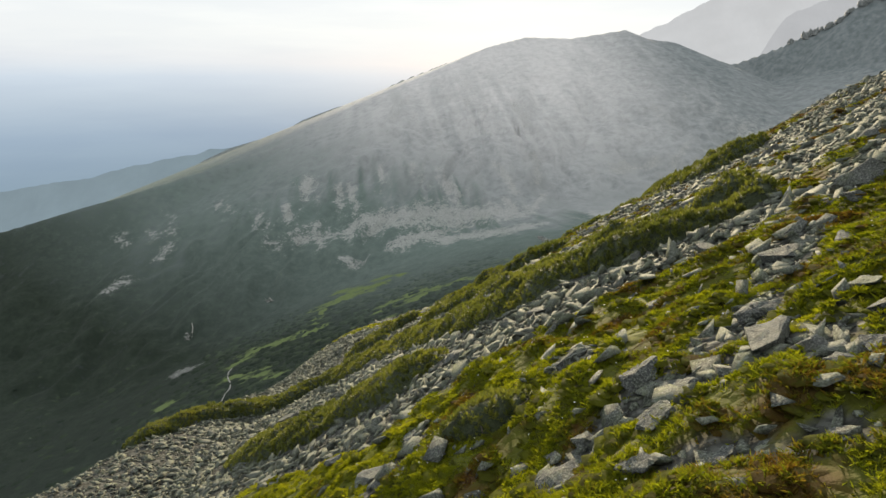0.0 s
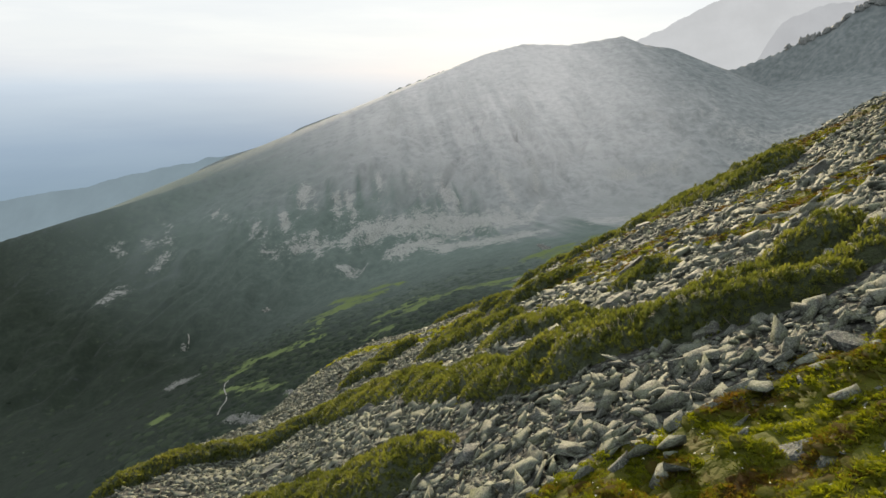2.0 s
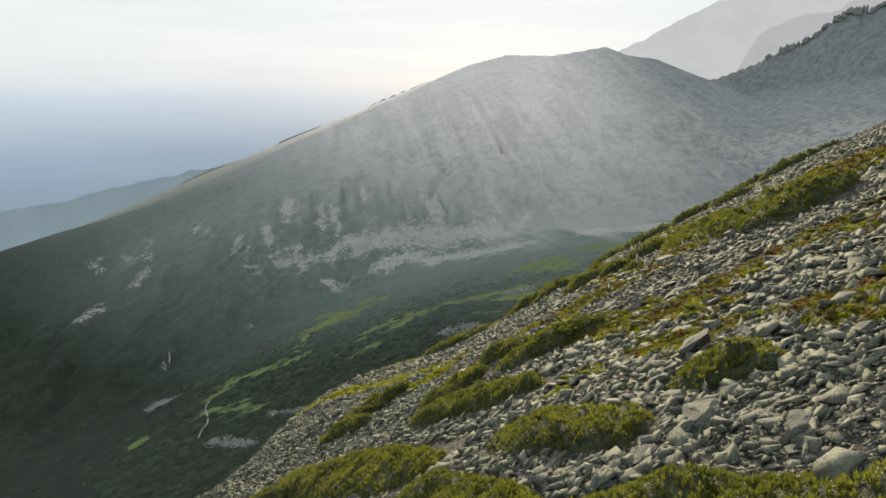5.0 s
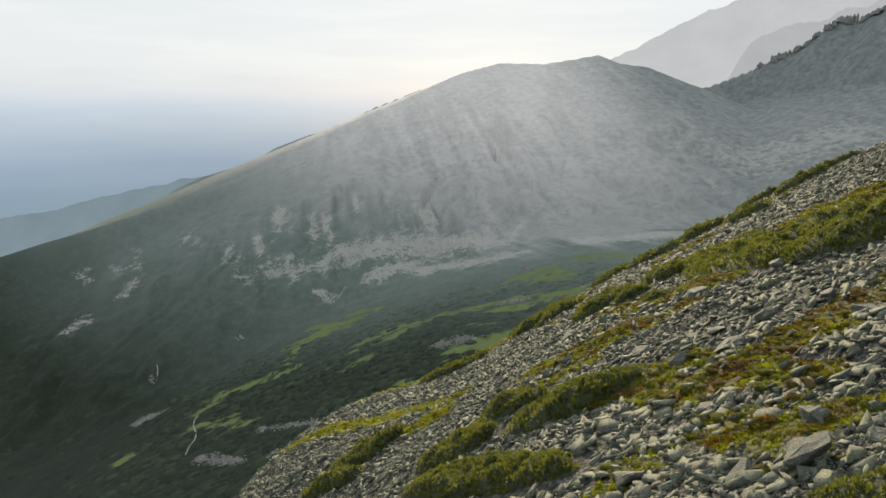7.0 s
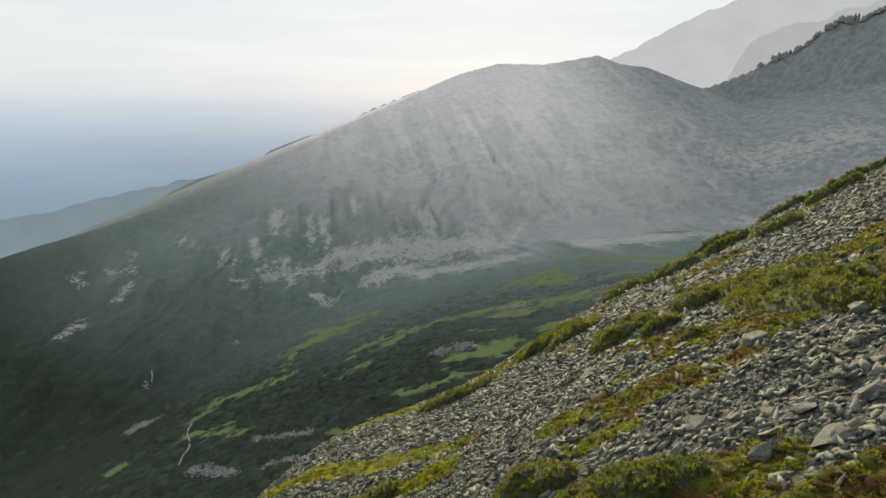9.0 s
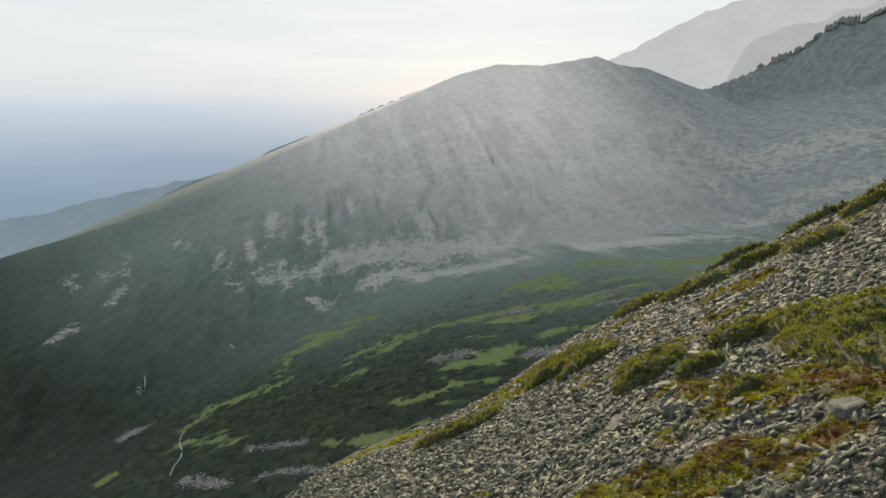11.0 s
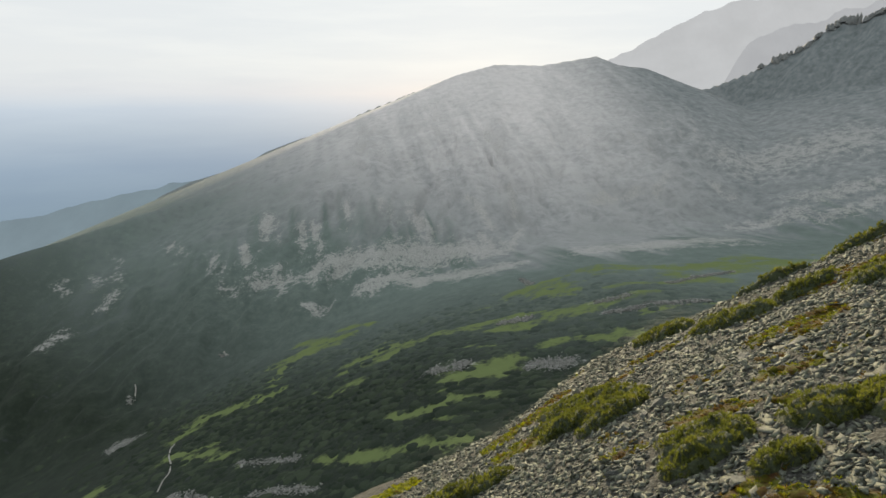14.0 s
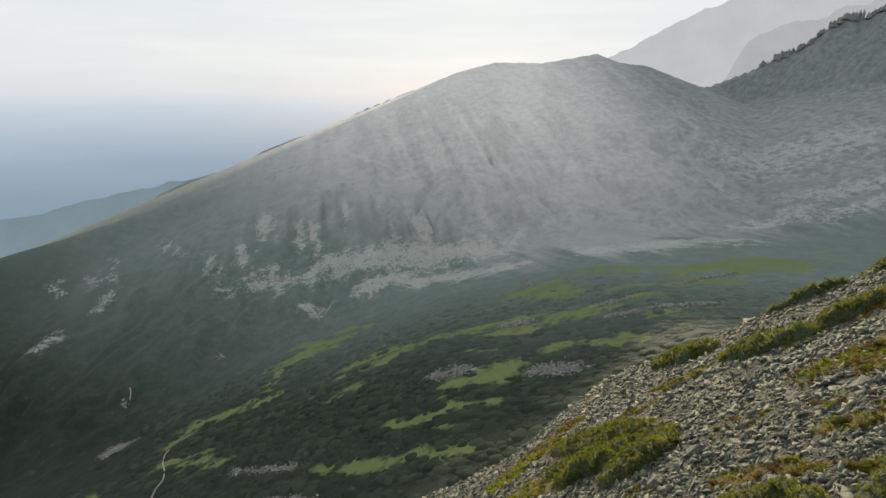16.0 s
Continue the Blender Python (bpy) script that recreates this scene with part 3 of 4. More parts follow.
def paint(me, name, cols):
    layer = me.color_attributes.new(name, "FLOAT_COLOR", "POINT")
    full = np.ones((cols[0].size, 4), np.float32)
    for i, c in enumerate(cols):
        full[:, i] = c.ravel()
    layer.data.foreach_set("color", full.ravel())


def glades(x, y):
    """Grassy clearings, drawn out across the valley."""
    return ease(fbm(x / 46 + 1.5 * fbm(x / 60, y / 60, 2, 88), y / 17, 4, 84), 0.17, 0.36) * ease(x + 0.3 * y, -60, 90)


HEATH_X = [-700, -400, -200, -42, 17, 107, 150, 252, 330, 430, 700]
HEATH_Y = [640, 690, 690, 672, 625, 535, 530, 585, 600, 640, 640]
M, S, D = ridge(X, Y, CREST, 0.40, 500)
Q = X + 0.2 * Y
BK, SB, DB = ridge(X, Y, BACK_CREST, 0.62)
on_floor = ease(Z - valley(X, Y), 30, 8)
warpx, warpy = X + 9 * fbm(X / 25, Y / 25, 3, 81), Y + 9 * fbm(X / 25, Y / 25, 3, 82)
scree = np.maximum((0.62 + 0.14 * ease(X, -190, -100)) * strip(warpx, warpy, SCREE_FANS, 2.5), 0.5 * strip(X, Y, STONY, 0.8))
scree = np.maximum(scree, 0.72 * strip(X + 0.5 * (warpx - X), Y + 0.5 * (warpy - Y), GULLIES, 1.5))
scree = np.maximum(scree, strip(warpx, warpy, CLIFFS, 4.0) * (0.45 + 0.7 * fbm(Q / 8, D / 60, 3, 83)))
scree = np.maximum(scree, (0.52 - 0.30 * ease(Z, -70, 10)) * ease(fbm(Q / 22, D / 120, 4, 87), 0.10, 0.42) * ease(Z, -170, -60) * ease(D, 560, 420))
lace = 0.85 + 0.75 * fbm(X / 11, Y / 8, 3, 145)
mead = np.maximum(lace * strip(X + 0.6 * (warpx - X), Y + 0.6 * (warpy - Y), MEADOWS, 0.6), 0.62 * glades(X, Y) * on_floor * ease(Y, 560, 500))
# the heath climbs to this line across the foot of the mountain
tree_line = np.interp(X, HEATH_X, HEATH_Y) + 16 * fbm(X / 24, Y / 24, 3, 143)
streak, patchy = fbm(Q / 10, D / 110, 4, 92), fbm(X / 45, Y / 45, 4, 86)
floor_heath = ease(tree_line - Y, -12, 12) * ease(Z - valley(X, Y), 60, 35)
above = Y - tree_line
slope_heath = np.maximum(0.93 * ease(Z + 0.16 * np.clip(X, -600, 80), -55, -330), 0.98 * ease(above - 90 * streak, 210 - 70 * ease(X, -160, 40), -20))
slope_heath = slope_heath + (0.20 * patchy + 0.12 * streak) * ease(Z, -20, -120)
heath = np.clip(np.maximum(0.98 * floor_heath + 0.12 * patchy * floor_heath, slope_heath), 0, 1)
# how much haze the colour takes: more up the mountain, less to the right
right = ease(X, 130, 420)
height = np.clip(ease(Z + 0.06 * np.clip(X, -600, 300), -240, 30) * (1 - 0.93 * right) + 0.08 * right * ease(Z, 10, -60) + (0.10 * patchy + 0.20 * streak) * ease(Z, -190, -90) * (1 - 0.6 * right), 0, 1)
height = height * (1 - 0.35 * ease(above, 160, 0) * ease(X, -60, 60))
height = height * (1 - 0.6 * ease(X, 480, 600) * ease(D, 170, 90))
scree = scree * (1 - 0.75 * ease(X, 470, 560) * ease(D, 130, 80)) * (1 - 0.22 * ease(X, 180, 320))
height = np.where(BK > M, 0.10, height)
heath = np.where(BK > M, 0.33, heath)
paint(me, "zone", [scree, mead, heath])
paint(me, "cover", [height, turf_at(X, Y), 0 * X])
near_attr = me.attributes.new("here", "FLOAT", "POINT")
near_attr.data.foreach_set("value", (near_mask(X, Y) * ease(Y, 260, 200)).ravel().astype(np.float32))
ground = tagged(new("ground", me), "grassy boulder slope above a dark green valley", "mountain slope", kind="structure")



def trail(points, width):
    """A gravel footpath draped over the land."""
    p = np.array(points, float)
    t = np.linspace(0, len(p) - 1, 14 * (len(p) - 1) + 1)
    x, y = np.interp(t, np.arange(len(p)), p[:, 0]), np.interp(t, np.arange(len(p)), p[:, 1])
    for _ in range(5):
        x[1:-1], y[1:-1] = (x[:-2] + 2 * x[1:-1] + x[2:]) / 4, (y[:-2] + 2 * y[1:-1] + y[2:]) / 4
    dx, dy = np.gradient(x), np.gradient(y)
    n = np.hypot(dx, dy)
    w = width * (1 + 0.35 * fbm(t * 1.3, t * 0, 3, 160))
    co = []
    for side in (-1, -0.5, 0.5, 1):
        px, py = x - side * w * dy / n, y + side * w * dx / n
        co.append(np.stack([px, py, ground_height(px, py) + (0.6 if abs(side) < 1 else 0.1)], -1))
    co = np.stack(co, 1).reshape(-1, 3)
    k = np.arange(len(t) - 1)[:, None] * 4 + np.arange(3)[None]
    f = np.stack([k, k + 1, k + 5, k + 4], -1).reshape(-1, 4)
    return tagged(new("trail", mesh_of("trail", co, f, mat_gravel, True)), "pale gravel footpath winding through dark heath", "path", kind="structure")


trail([(-177, 414), (-177, 407), (-172, 393), (-164, 378), (-160, 366), (-160, 356), (-157, 343)], 0.45)
trail([(-268, 548), (-266, 545), (-264, 538)], 0.45)
trail([(-202, 588), (-198, 582), (-194, 578)], 0.8)

# ---------------------------------------------------------------- the distance


def far_ridge(name, line, depth, drop, mat, label, seed, rough):
    xs = np.array([p[0] for p in line], float)
    x = np.linspace(xs[0], xs[-1], 160)
    top = np.interp(x, xs, [p[2] for p in line]) + rough * fbm(x / 60, x * 0, 4, seed)
    rows = np.linspace(0, 1, 24)
    XX = np.tile(x, (24, 1))
    YY = line[0][1] - depth * rows[:, None] + 0 * XX
    ZZ = top[None, :] - drop * rows[:, None] ** 0.9 + 0.10 * drop * rows[:, None] * fbm(XX / 130, YY / 300, 4, seed + 3)
    co = np.stack([XX, YY, ZZ], -1).reshape(-1, 3)
    idx = np.arange(co.shape[0]).reshape(24, 160)
    f = np.stack([idx[:-1, :-1], idx[1:, :-1], idx[1:, 1:], idx[:-1, 1:]], -1).reshape(-1, 4)
    return tagged(new(name, mesh_of(name, co, f, mat, True)), label, "backdrop", kind="structure")


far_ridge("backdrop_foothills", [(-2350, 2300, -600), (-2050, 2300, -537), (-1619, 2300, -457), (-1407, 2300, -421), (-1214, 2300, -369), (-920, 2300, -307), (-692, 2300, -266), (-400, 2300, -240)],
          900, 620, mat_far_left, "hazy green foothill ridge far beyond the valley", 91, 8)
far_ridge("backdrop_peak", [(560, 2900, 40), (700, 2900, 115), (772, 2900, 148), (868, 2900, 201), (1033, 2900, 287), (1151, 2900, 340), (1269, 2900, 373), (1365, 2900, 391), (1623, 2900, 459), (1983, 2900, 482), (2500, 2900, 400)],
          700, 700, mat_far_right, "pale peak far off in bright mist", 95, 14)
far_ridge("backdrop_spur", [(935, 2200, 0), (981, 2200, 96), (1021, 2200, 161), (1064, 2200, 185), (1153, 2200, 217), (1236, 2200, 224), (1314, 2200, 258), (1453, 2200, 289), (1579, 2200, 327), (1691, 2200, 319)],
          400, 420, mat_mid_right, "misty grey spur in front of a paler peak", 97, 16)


# ---------------------------------------------------------------- pieces that are strewn
rng = np.random.default_rng(7)


def hull_stone(points, flat, seed):
    """An angular block: the hull of random points in a flattened box. Vertices and triangles."""
    r = np.random.default_rng(seed)
    p = r.uniform(-1, 1, (points, 3))
    p /= np.maximum(1.0, (np.abs(p) ** 6).sum(1, keepdims=True) ** (1 / 6))
    p *= (1.0, r.uniform(0.6, 0.9), flat * r.uniform(0.8, 1.2))
    bm = bmesh.new()
    vs = [bm.verts.new(v) for v in p]
    got = bmesh.ops.convex_hull(bm, input=vs)
    bmesh.ops.delete(bm, geom=[g for g in set(got["geom_interior"]) | set(got["geom_unused"]) if isinstance(g, bmesh.types.BMVert)], context="VERTS")
    bmesh.ops.triangulate(bm, faces=bm.faces[:])
    bm.verts.index_update()
    co = np.array([v.co[:] for v in bm.verts])
    tri = np.array([[v.index for v in f.verts] for f in bm.faces])
    bm.free()
    return co, tri


LIB = [hull_stone(7 if k < 10 else 9 + k % 4, 0.20 + 0.075 * (k % 5), 100 + k) for k in range(20)]


def turns(yaw, tilt_x, tilt_y):
    ca, sa, cx, sx, cy, sy = np.cos(yaw), np.sin(yaw), np.cos(tilt_x), np.sin(tilt_x), np.cos(tilt_y), np.sin(tilt_y)
    o, z = np.ones_like(ca), np.zeros_like(ca)
    rz = np.stack([np.stack([ca, -sa, z], -1), np.stack([sa, ca, z], -1), np.stack([z, z, o], -1)], -2)
    rx = np.stack([np.stack([o, z, z], -1), np.stack([z, cx, -sx], -1), np.stack([z, sx, cx], -1)], -2)
    ry = np.stack([np.stack([cy, z, sy], -1), np.stack([z, o, z], -1), np.stack([-sy, z, cy], -1)], -2)
    return rx @ ry @ rz


def strewn(name, lib, which, place, turn, size, mat, smooth=False):
    """Many pieces joined into one mesh."""
    cos, tris, base = [], [], 0
    for k, (co, tri) in enumerate(lib):
        sel = np.nonzero(which == k)[0]
        if not len(sel):
            continue
        v = np.einsum("nij,vj->nvi", turn[sel], co) * size[sel][:, None, :] + place[sel][:, None, :]
        t = tri[None] + (base + np.arange(len(sel)) * len(co))[:, None, None]
        cos.append(v.reshape(-1, 3))
        tris.append(t.reshape(-1, tri.shape[1]))
        base += len(sel) * len(co)
    return mesh_of(name, np.concatenate(cos), np.concatenate(tris), mat, smooth)


def slope_tilt(x, y):
    e = 0.8
    return (land(x + e, y) - land(x - e, y)) / (2 * e), (land(x, y + e) - land(x, y - e)) / (2 * e)


def scatter(n, x0, x1, y0, y1):
    return rng.uniform(x0, x1, n), rng.uniform(y0, y1, n)


def usable(x, y):
    """On the near slope, short of where it breaks off."""
    return (y < rim_of(x) + 12) & (x > LEFT_END - 6)


# stones: more and smaller close by, larger further along the slope
bands = [(-3, 15, -19, -9, 9000, 0.05, 0.32), (-48, -12, 0, 75, 14000, 0.15, 0.52), (-20, 28, -12, 14, 22000, 0.08, 0.46), (-4, 20, -12, 22, 24000, 0.06, 0.20), (-24, 40, 8, 32, 27000, 0.10, 0.55), (-31, 53, 28, 64, 36000, 0.13, 0.62), (-30, 68, 60, 104, 38000, 0.17, 0.70), (-10, 90, 100, 146, 24000, 0.20, 0.76)]
sx, sy, ss = [], [], []
for x0, x1, y0, y1, n, lo, hi in bands:
    x, y = scatter(n, x0, x1, y0, y1)
    s = lo + (hi - lo) * rng.random(n) ** 2.5
    thin = rng.random(n) < ease(np.minimum(x - x0, x1 - x), 0, 9)
    sx.append(x[thin]), sy.append(y[thin]), ss.append(s[thin])
sx, sy, ss = np.concatenate(sx), np.concatenate(sy), np.concatenate(ss)
grassy, piney = turf_at(sx, sy), strip(sx, sy, PINES)
keep = usable(sx, sy) & (rng.random(len(sx)) > np.where(sy < 6, 0.93, 0.94) * ease(grassy, 0.30, 0.58)) & (piney < 0.50)
sx, sy, ss, grassy = sx[keep], sy[keep], ss[keep], grassy[keep]
gx, gy = slope_tilt(sx, sy)
n = len(sx)
yaw = rng.uniform(0, 6.283, n)
tx, ty = np.arctan(gy) + rng.normal(0, 0.36, n), -np.arctan(gx) + rng.normal(0, 0.36, n)
which = np.where(sy > 30, rng.integers(0, 10, n), rng.integers(0, len(LIB), n))
size = ss[:, None] * rng.uniform(0.75, 1.3, (n, 3))
sz = ground_height(sx, sy) + 0.17 * ss
place = np.stack([sx, sy, sz], -1)
turn = turns(yaw, tx, ty)

# the stones that lie closest under the flight are pieces of their own
order = np.argsort(-(ss + 0.02 * rng.random(n)) + 1e3 * ~((sx > 0) & (sx < 22) & (sy > -14) & (sy < 26)))
single = order[:280]
rest = np.ones(n, bool)
rest[single] = False
tagged(new("scree", strewn("scree", LIB, which[rest], place[rest], turn[rest], size[rest], mat_scree)),
       "loose grey granite scree with pale lichen over the slope", "scree", kind="stuff")
stone_meshes = [mesh_of("stone", co, tri, mat_stone) for co, tri in LIB]
for i in single:
    ob = new("stone", stone_meshes[which[i]])
    ob.matrix_world = Matrix.LocRotScale(place[i], Matrix(turn[i].tolist()).to_quaternion(), size[i])
    ob.parent = ground

# ---------------------------------------------------------------- boulders


def boulder_mesh(seed, flat):
    """A large weathered block: a hull with worn edges and a broken, uneven surface."""
    co, tri = hull_stone(18, flat, seed)
    bm = bmesh.new()
    vs = [bm.verts.new(v) for v in co]
    for t in tri:
        bm.faces.new([vs[i] for i in t])
    bmesh.ops.dissolve_limit(bm, angle_limit=radians(9), verts=bm.verts[:], edges=bm.edges[:])
    bmesh.ops.bevel(bm, geom=bm.edges[:], offset=0.022, segments=1, affect="EDGES", profile=0.6)
    bmesh.ops.triangulate(bm, faces=bm.faces[:])
    bmesh.ops.subdivide_edges(bm, edges=[e for e in bm.edges if e.calc_length() > 0.30], cuts=3, use_grid_fill=True)
    bmesh.ops.triangulate(bm, faces=bm.faces[:])
    for v in bm.verts:
        v.co += v.co.normalized() * (0.09 * noise.noise(v.co * 2.3 + Vector((seed, 0, 0))) + 0.05 * noise.noise(v.co * 6.1) + 0.02 * noise.noise(v.co * 14.0))
    me = bpy.data.meshes.new("boulder")
    bm.to_mesh(me)
    bm.free()
    me.materials.append(mat_boulder)
    return me


BOULDERS = [boulder_mesh(300 + k, 0.30 + 0.10 * (k % 4)) for k in range(12)]
# the largest blocks: x, y, length
LARGE = [(4.6, -9.7, 1.32), (5.3, -12.8, 0.94), (6.8, -13.7, 1.28), (7.0, -14.6, 0.64), (5.8, -13.4, 0.9), (7.6, -11.9, 1.03),
         (9.3, -9.1, 1.14), (0.9, -7.8, 0.96), (-2.0, -4.5, 1.23), (0.7, -10.6, 1.1), (5.1, -14.5, 0.9), (4.3, -13.6, 0.59),
         (-6.4, 1.4, 1.69), (4.5, -15.7, 0.64), (24.7, 44.8, 1.94), (-5.3, 24.9, 2.6), (0.1, 10.7, 1.16), (7.0, -15.5, 0.68),
         (7.6, -15.1, 0.54), (5.4, -16.1, 0.61), (3.8, -13.5, 0.6), (6.3, -16.7, 0.51), (10.0, -8.0, 0.92), (12.6, -5.9, 1.61),
         (9.8, -10.3, 0.8), (9.1, -1.8, 1.02), (4.7, -2.8, 1.03), (7.2, -2.4, 1.2), (6.9, -7.8, 0.95), (1.9, -0.2, 1.42),
         (-12.8, 24.8, 2.6), (9.2, -5.1, 1.05)]
LARGE += [(8.4, 10.2, 2.38), (9.6, 6.8, 1.4), (8.9, 5.5, 0.73), (-5.8, 30.2, 2.6), (-0.1, 13.1, 1.45), (6.6, 0.7, 0.42),
         (-0.1, 22.5, 0.77), (4.2, 11.8, 1.08), (6.4, 9.2, 1.28), (0.2, 31.4, 1.29), (8.4, -0.6, 1.56), (24.6, 25.5, 2.36),
         (16.3, 11.6, 1.51), (13.7, 11.1, 1.43), (20.2, 48.2, 2.6), (35.2, 69.1, 1.7), (7.3, 22.0, 2.22), (9.5, 17.8, 1.69),
         (11.0, 16.7, 2.25), (13.4, 33.4, 2.1), (11.5, 25.2, 1.66), (6.4, 69.7, 2.07), (14.7, 38.4, 1.18), (20.8, 32.6, 1.8),
         (15.8, 21.6, 1.28), (14.9, 22.0, 1.03), (12.9, 16.9, 1.26), (12.8, 19.8, 1.39), (8.2, 26.7, 1.73), (19.5, 27.7, 1.9),
         (10.4, 48.1, 2.05), (13.2, 39.6, 2.6)]
LARGE += [(16.5, 35.8, 1.85), (15.8, 32.4, 2.6), (18.5, 34.5, 1.82), (27.6, 70.7, 2.2), (24.8, 64.7, 1.35), (14.3, 79.3, 2.27),
         (18.6, 68.2, 1.88), (16.9, 62.4, 1.67), (13.5, 64.9, 2.6), (25.1, 61.9, 2.14), (18.7, 55.8, 1.46), (39.3, 80.9, 2.51),
         (7.5, 64.6, 2.6), (20.3, 90.5, 1.86), (25.4, 73.2, 1.9), (24.7, 87.3, 2.11), (33.9, 89.1, 2.6), (31.1, 93.4, 2.37),
         (18.0, 89.5, 2.6), (22.1, 91.6, 2.25)]
bx, by, bs_ = [p[0] for p in LARGE], [p[1] for p in LARGE], [p[2] for p in LARGE]
ex, ey = scatter(900, -30, 80, -20, 150)
kx, ky = scatter(700, 0, 13, -15, 1)
kx, ky = kx[strip(kx, ky, ROCKY, 0.3) > 0.5][:45], ky[strip(kx, ky, ROCKY, 0.3) > 0.5][:45]
ex, ey = np.concatenate([kx, ex])[:900], np.concatenate([ky, ey])[:900]
el = 0.55 + 0.75 * rng.random(900) ** 2 + 0.006 * np.clip(ey, 0, 150)
ok = (ey < rim_of(ex) - 8) & (strip(ex, ey, PINES) < 0.45) & ((fbm(ex / 12, ey / 12, 2, 55) > 0.05) | (strip(ex, ey, ROCKY, 0.3) > 0.5)) & (ex < 20 + 0.55 * ey)
taken = list(zip(bx, by, bs_))
for x, y, l in zip(ex[ok], ey[ok], el[ok]):
    if len(taken) >= 140:
        break
    if all((x - a) ** 2 + (y - b) ** 2 > ((0.55 if y < 2 else 1.2) * (l + c)) ** 2 for a, b, c in taken):
        taken.append((x, y, l))
for k, (x, y, l) in enumerate(taken):
    r = np.random.default_rng(500 + k)
    gxx, gyy = slope_tilt(np.array([x]), np.array([y]))
    m = Matrix(turns(np.array([r.uniform(0, 6.28)]), np.arctan(gyy) + r.normal(0, 0.15), -np.arctan(gxx) + r.normal(0, 0.15))[0].tolist())
    ob = new("boulder", BOULDERS[k % len(BOULDERS)])
    z = float(ground_height(np.array([x]), np.array([y]))[0])
    ob.matrix_world = Matrix.LocRotScale((x, y, z + 0.06 * l), m.to_quaternion(), (0.46 * l, 0.46 * l * r.uniform(0.75, 1.1), 0.36 * l * r.uniform(0.8, 1.2)))
    tagged(ob, "large lichen-grey granite boulder lying in grass" if turf_at(np.array([x]), np.array([y]))[0] > 0.5 else "weathered grey granite boulder lying among loose scree",
           "boulder", "boulders on the slope")

# jagged rocks where the slope breaks off
rx = np.concatenate([rng.uniform(-4, 62, 170), rng.uniform(0, 40, 90)])
ry = rim_of(rx) + rng.normal(1.0, 2.6, 260)
rs = 0.4 + 1.0 * rng.random(260) ** 2
gx, gy = slope_tilt(rx, ry)
tagged(new("rim_crags", strewn("rim_crags", LIB, rng.integers(0, len(LIB), 260), np.stack([rx, ry, ground_height(rx, ry) + 0.2 * rs], -1),
                               turns(rng.uniform(0, 6.28, 260), rng.normal(-0.3, 0.35, 260), rng.normal(-0.3, 0.35, 260)), rs[:, None] * rng.uniform(0.7, 1.3, (260, 3)), mat_scree)),
       "dark broken crags along the edge of the slope", "rocks", kind="stuff")

# ---------------------------------------------------------------- dwarf pines


def shoot_piece(seed):
    """A pine shoot: a bristling brush of needles round an upright tip."""
    r = np.random.default_rng(seed)
    co, tri = [], []
    for k in range(9):
        a = k * 2.4 + r.uniform(-0.3, 0.3)
        up = 0.15 + 0.75 * k / 10
        out = 0.62 * (1 - 0.65 * k / 10)
        d = np.array([math.cos(a), math.sin(a), 0])
        q = np.array([-math.sin(a), math.cos(a), 0])
        foot = np.array([0, 0, up * 0.45])
        tip = foot + d * out + np.array([0, 0, 0.30 + 0.30 * k / 10])
        w = 0.105
        b = len(co)
        mid = foot + 0.45 * (tip - foot)
        co += [foot, mid - q * w, tip, mid + q * w]
        tri += [(b, b + 1, b + 2), (b, b + 2, b + 3)]
    return np.array(co), np.array(tri)


SHOOTS = [shoot_piece(k) for k in range(5)]


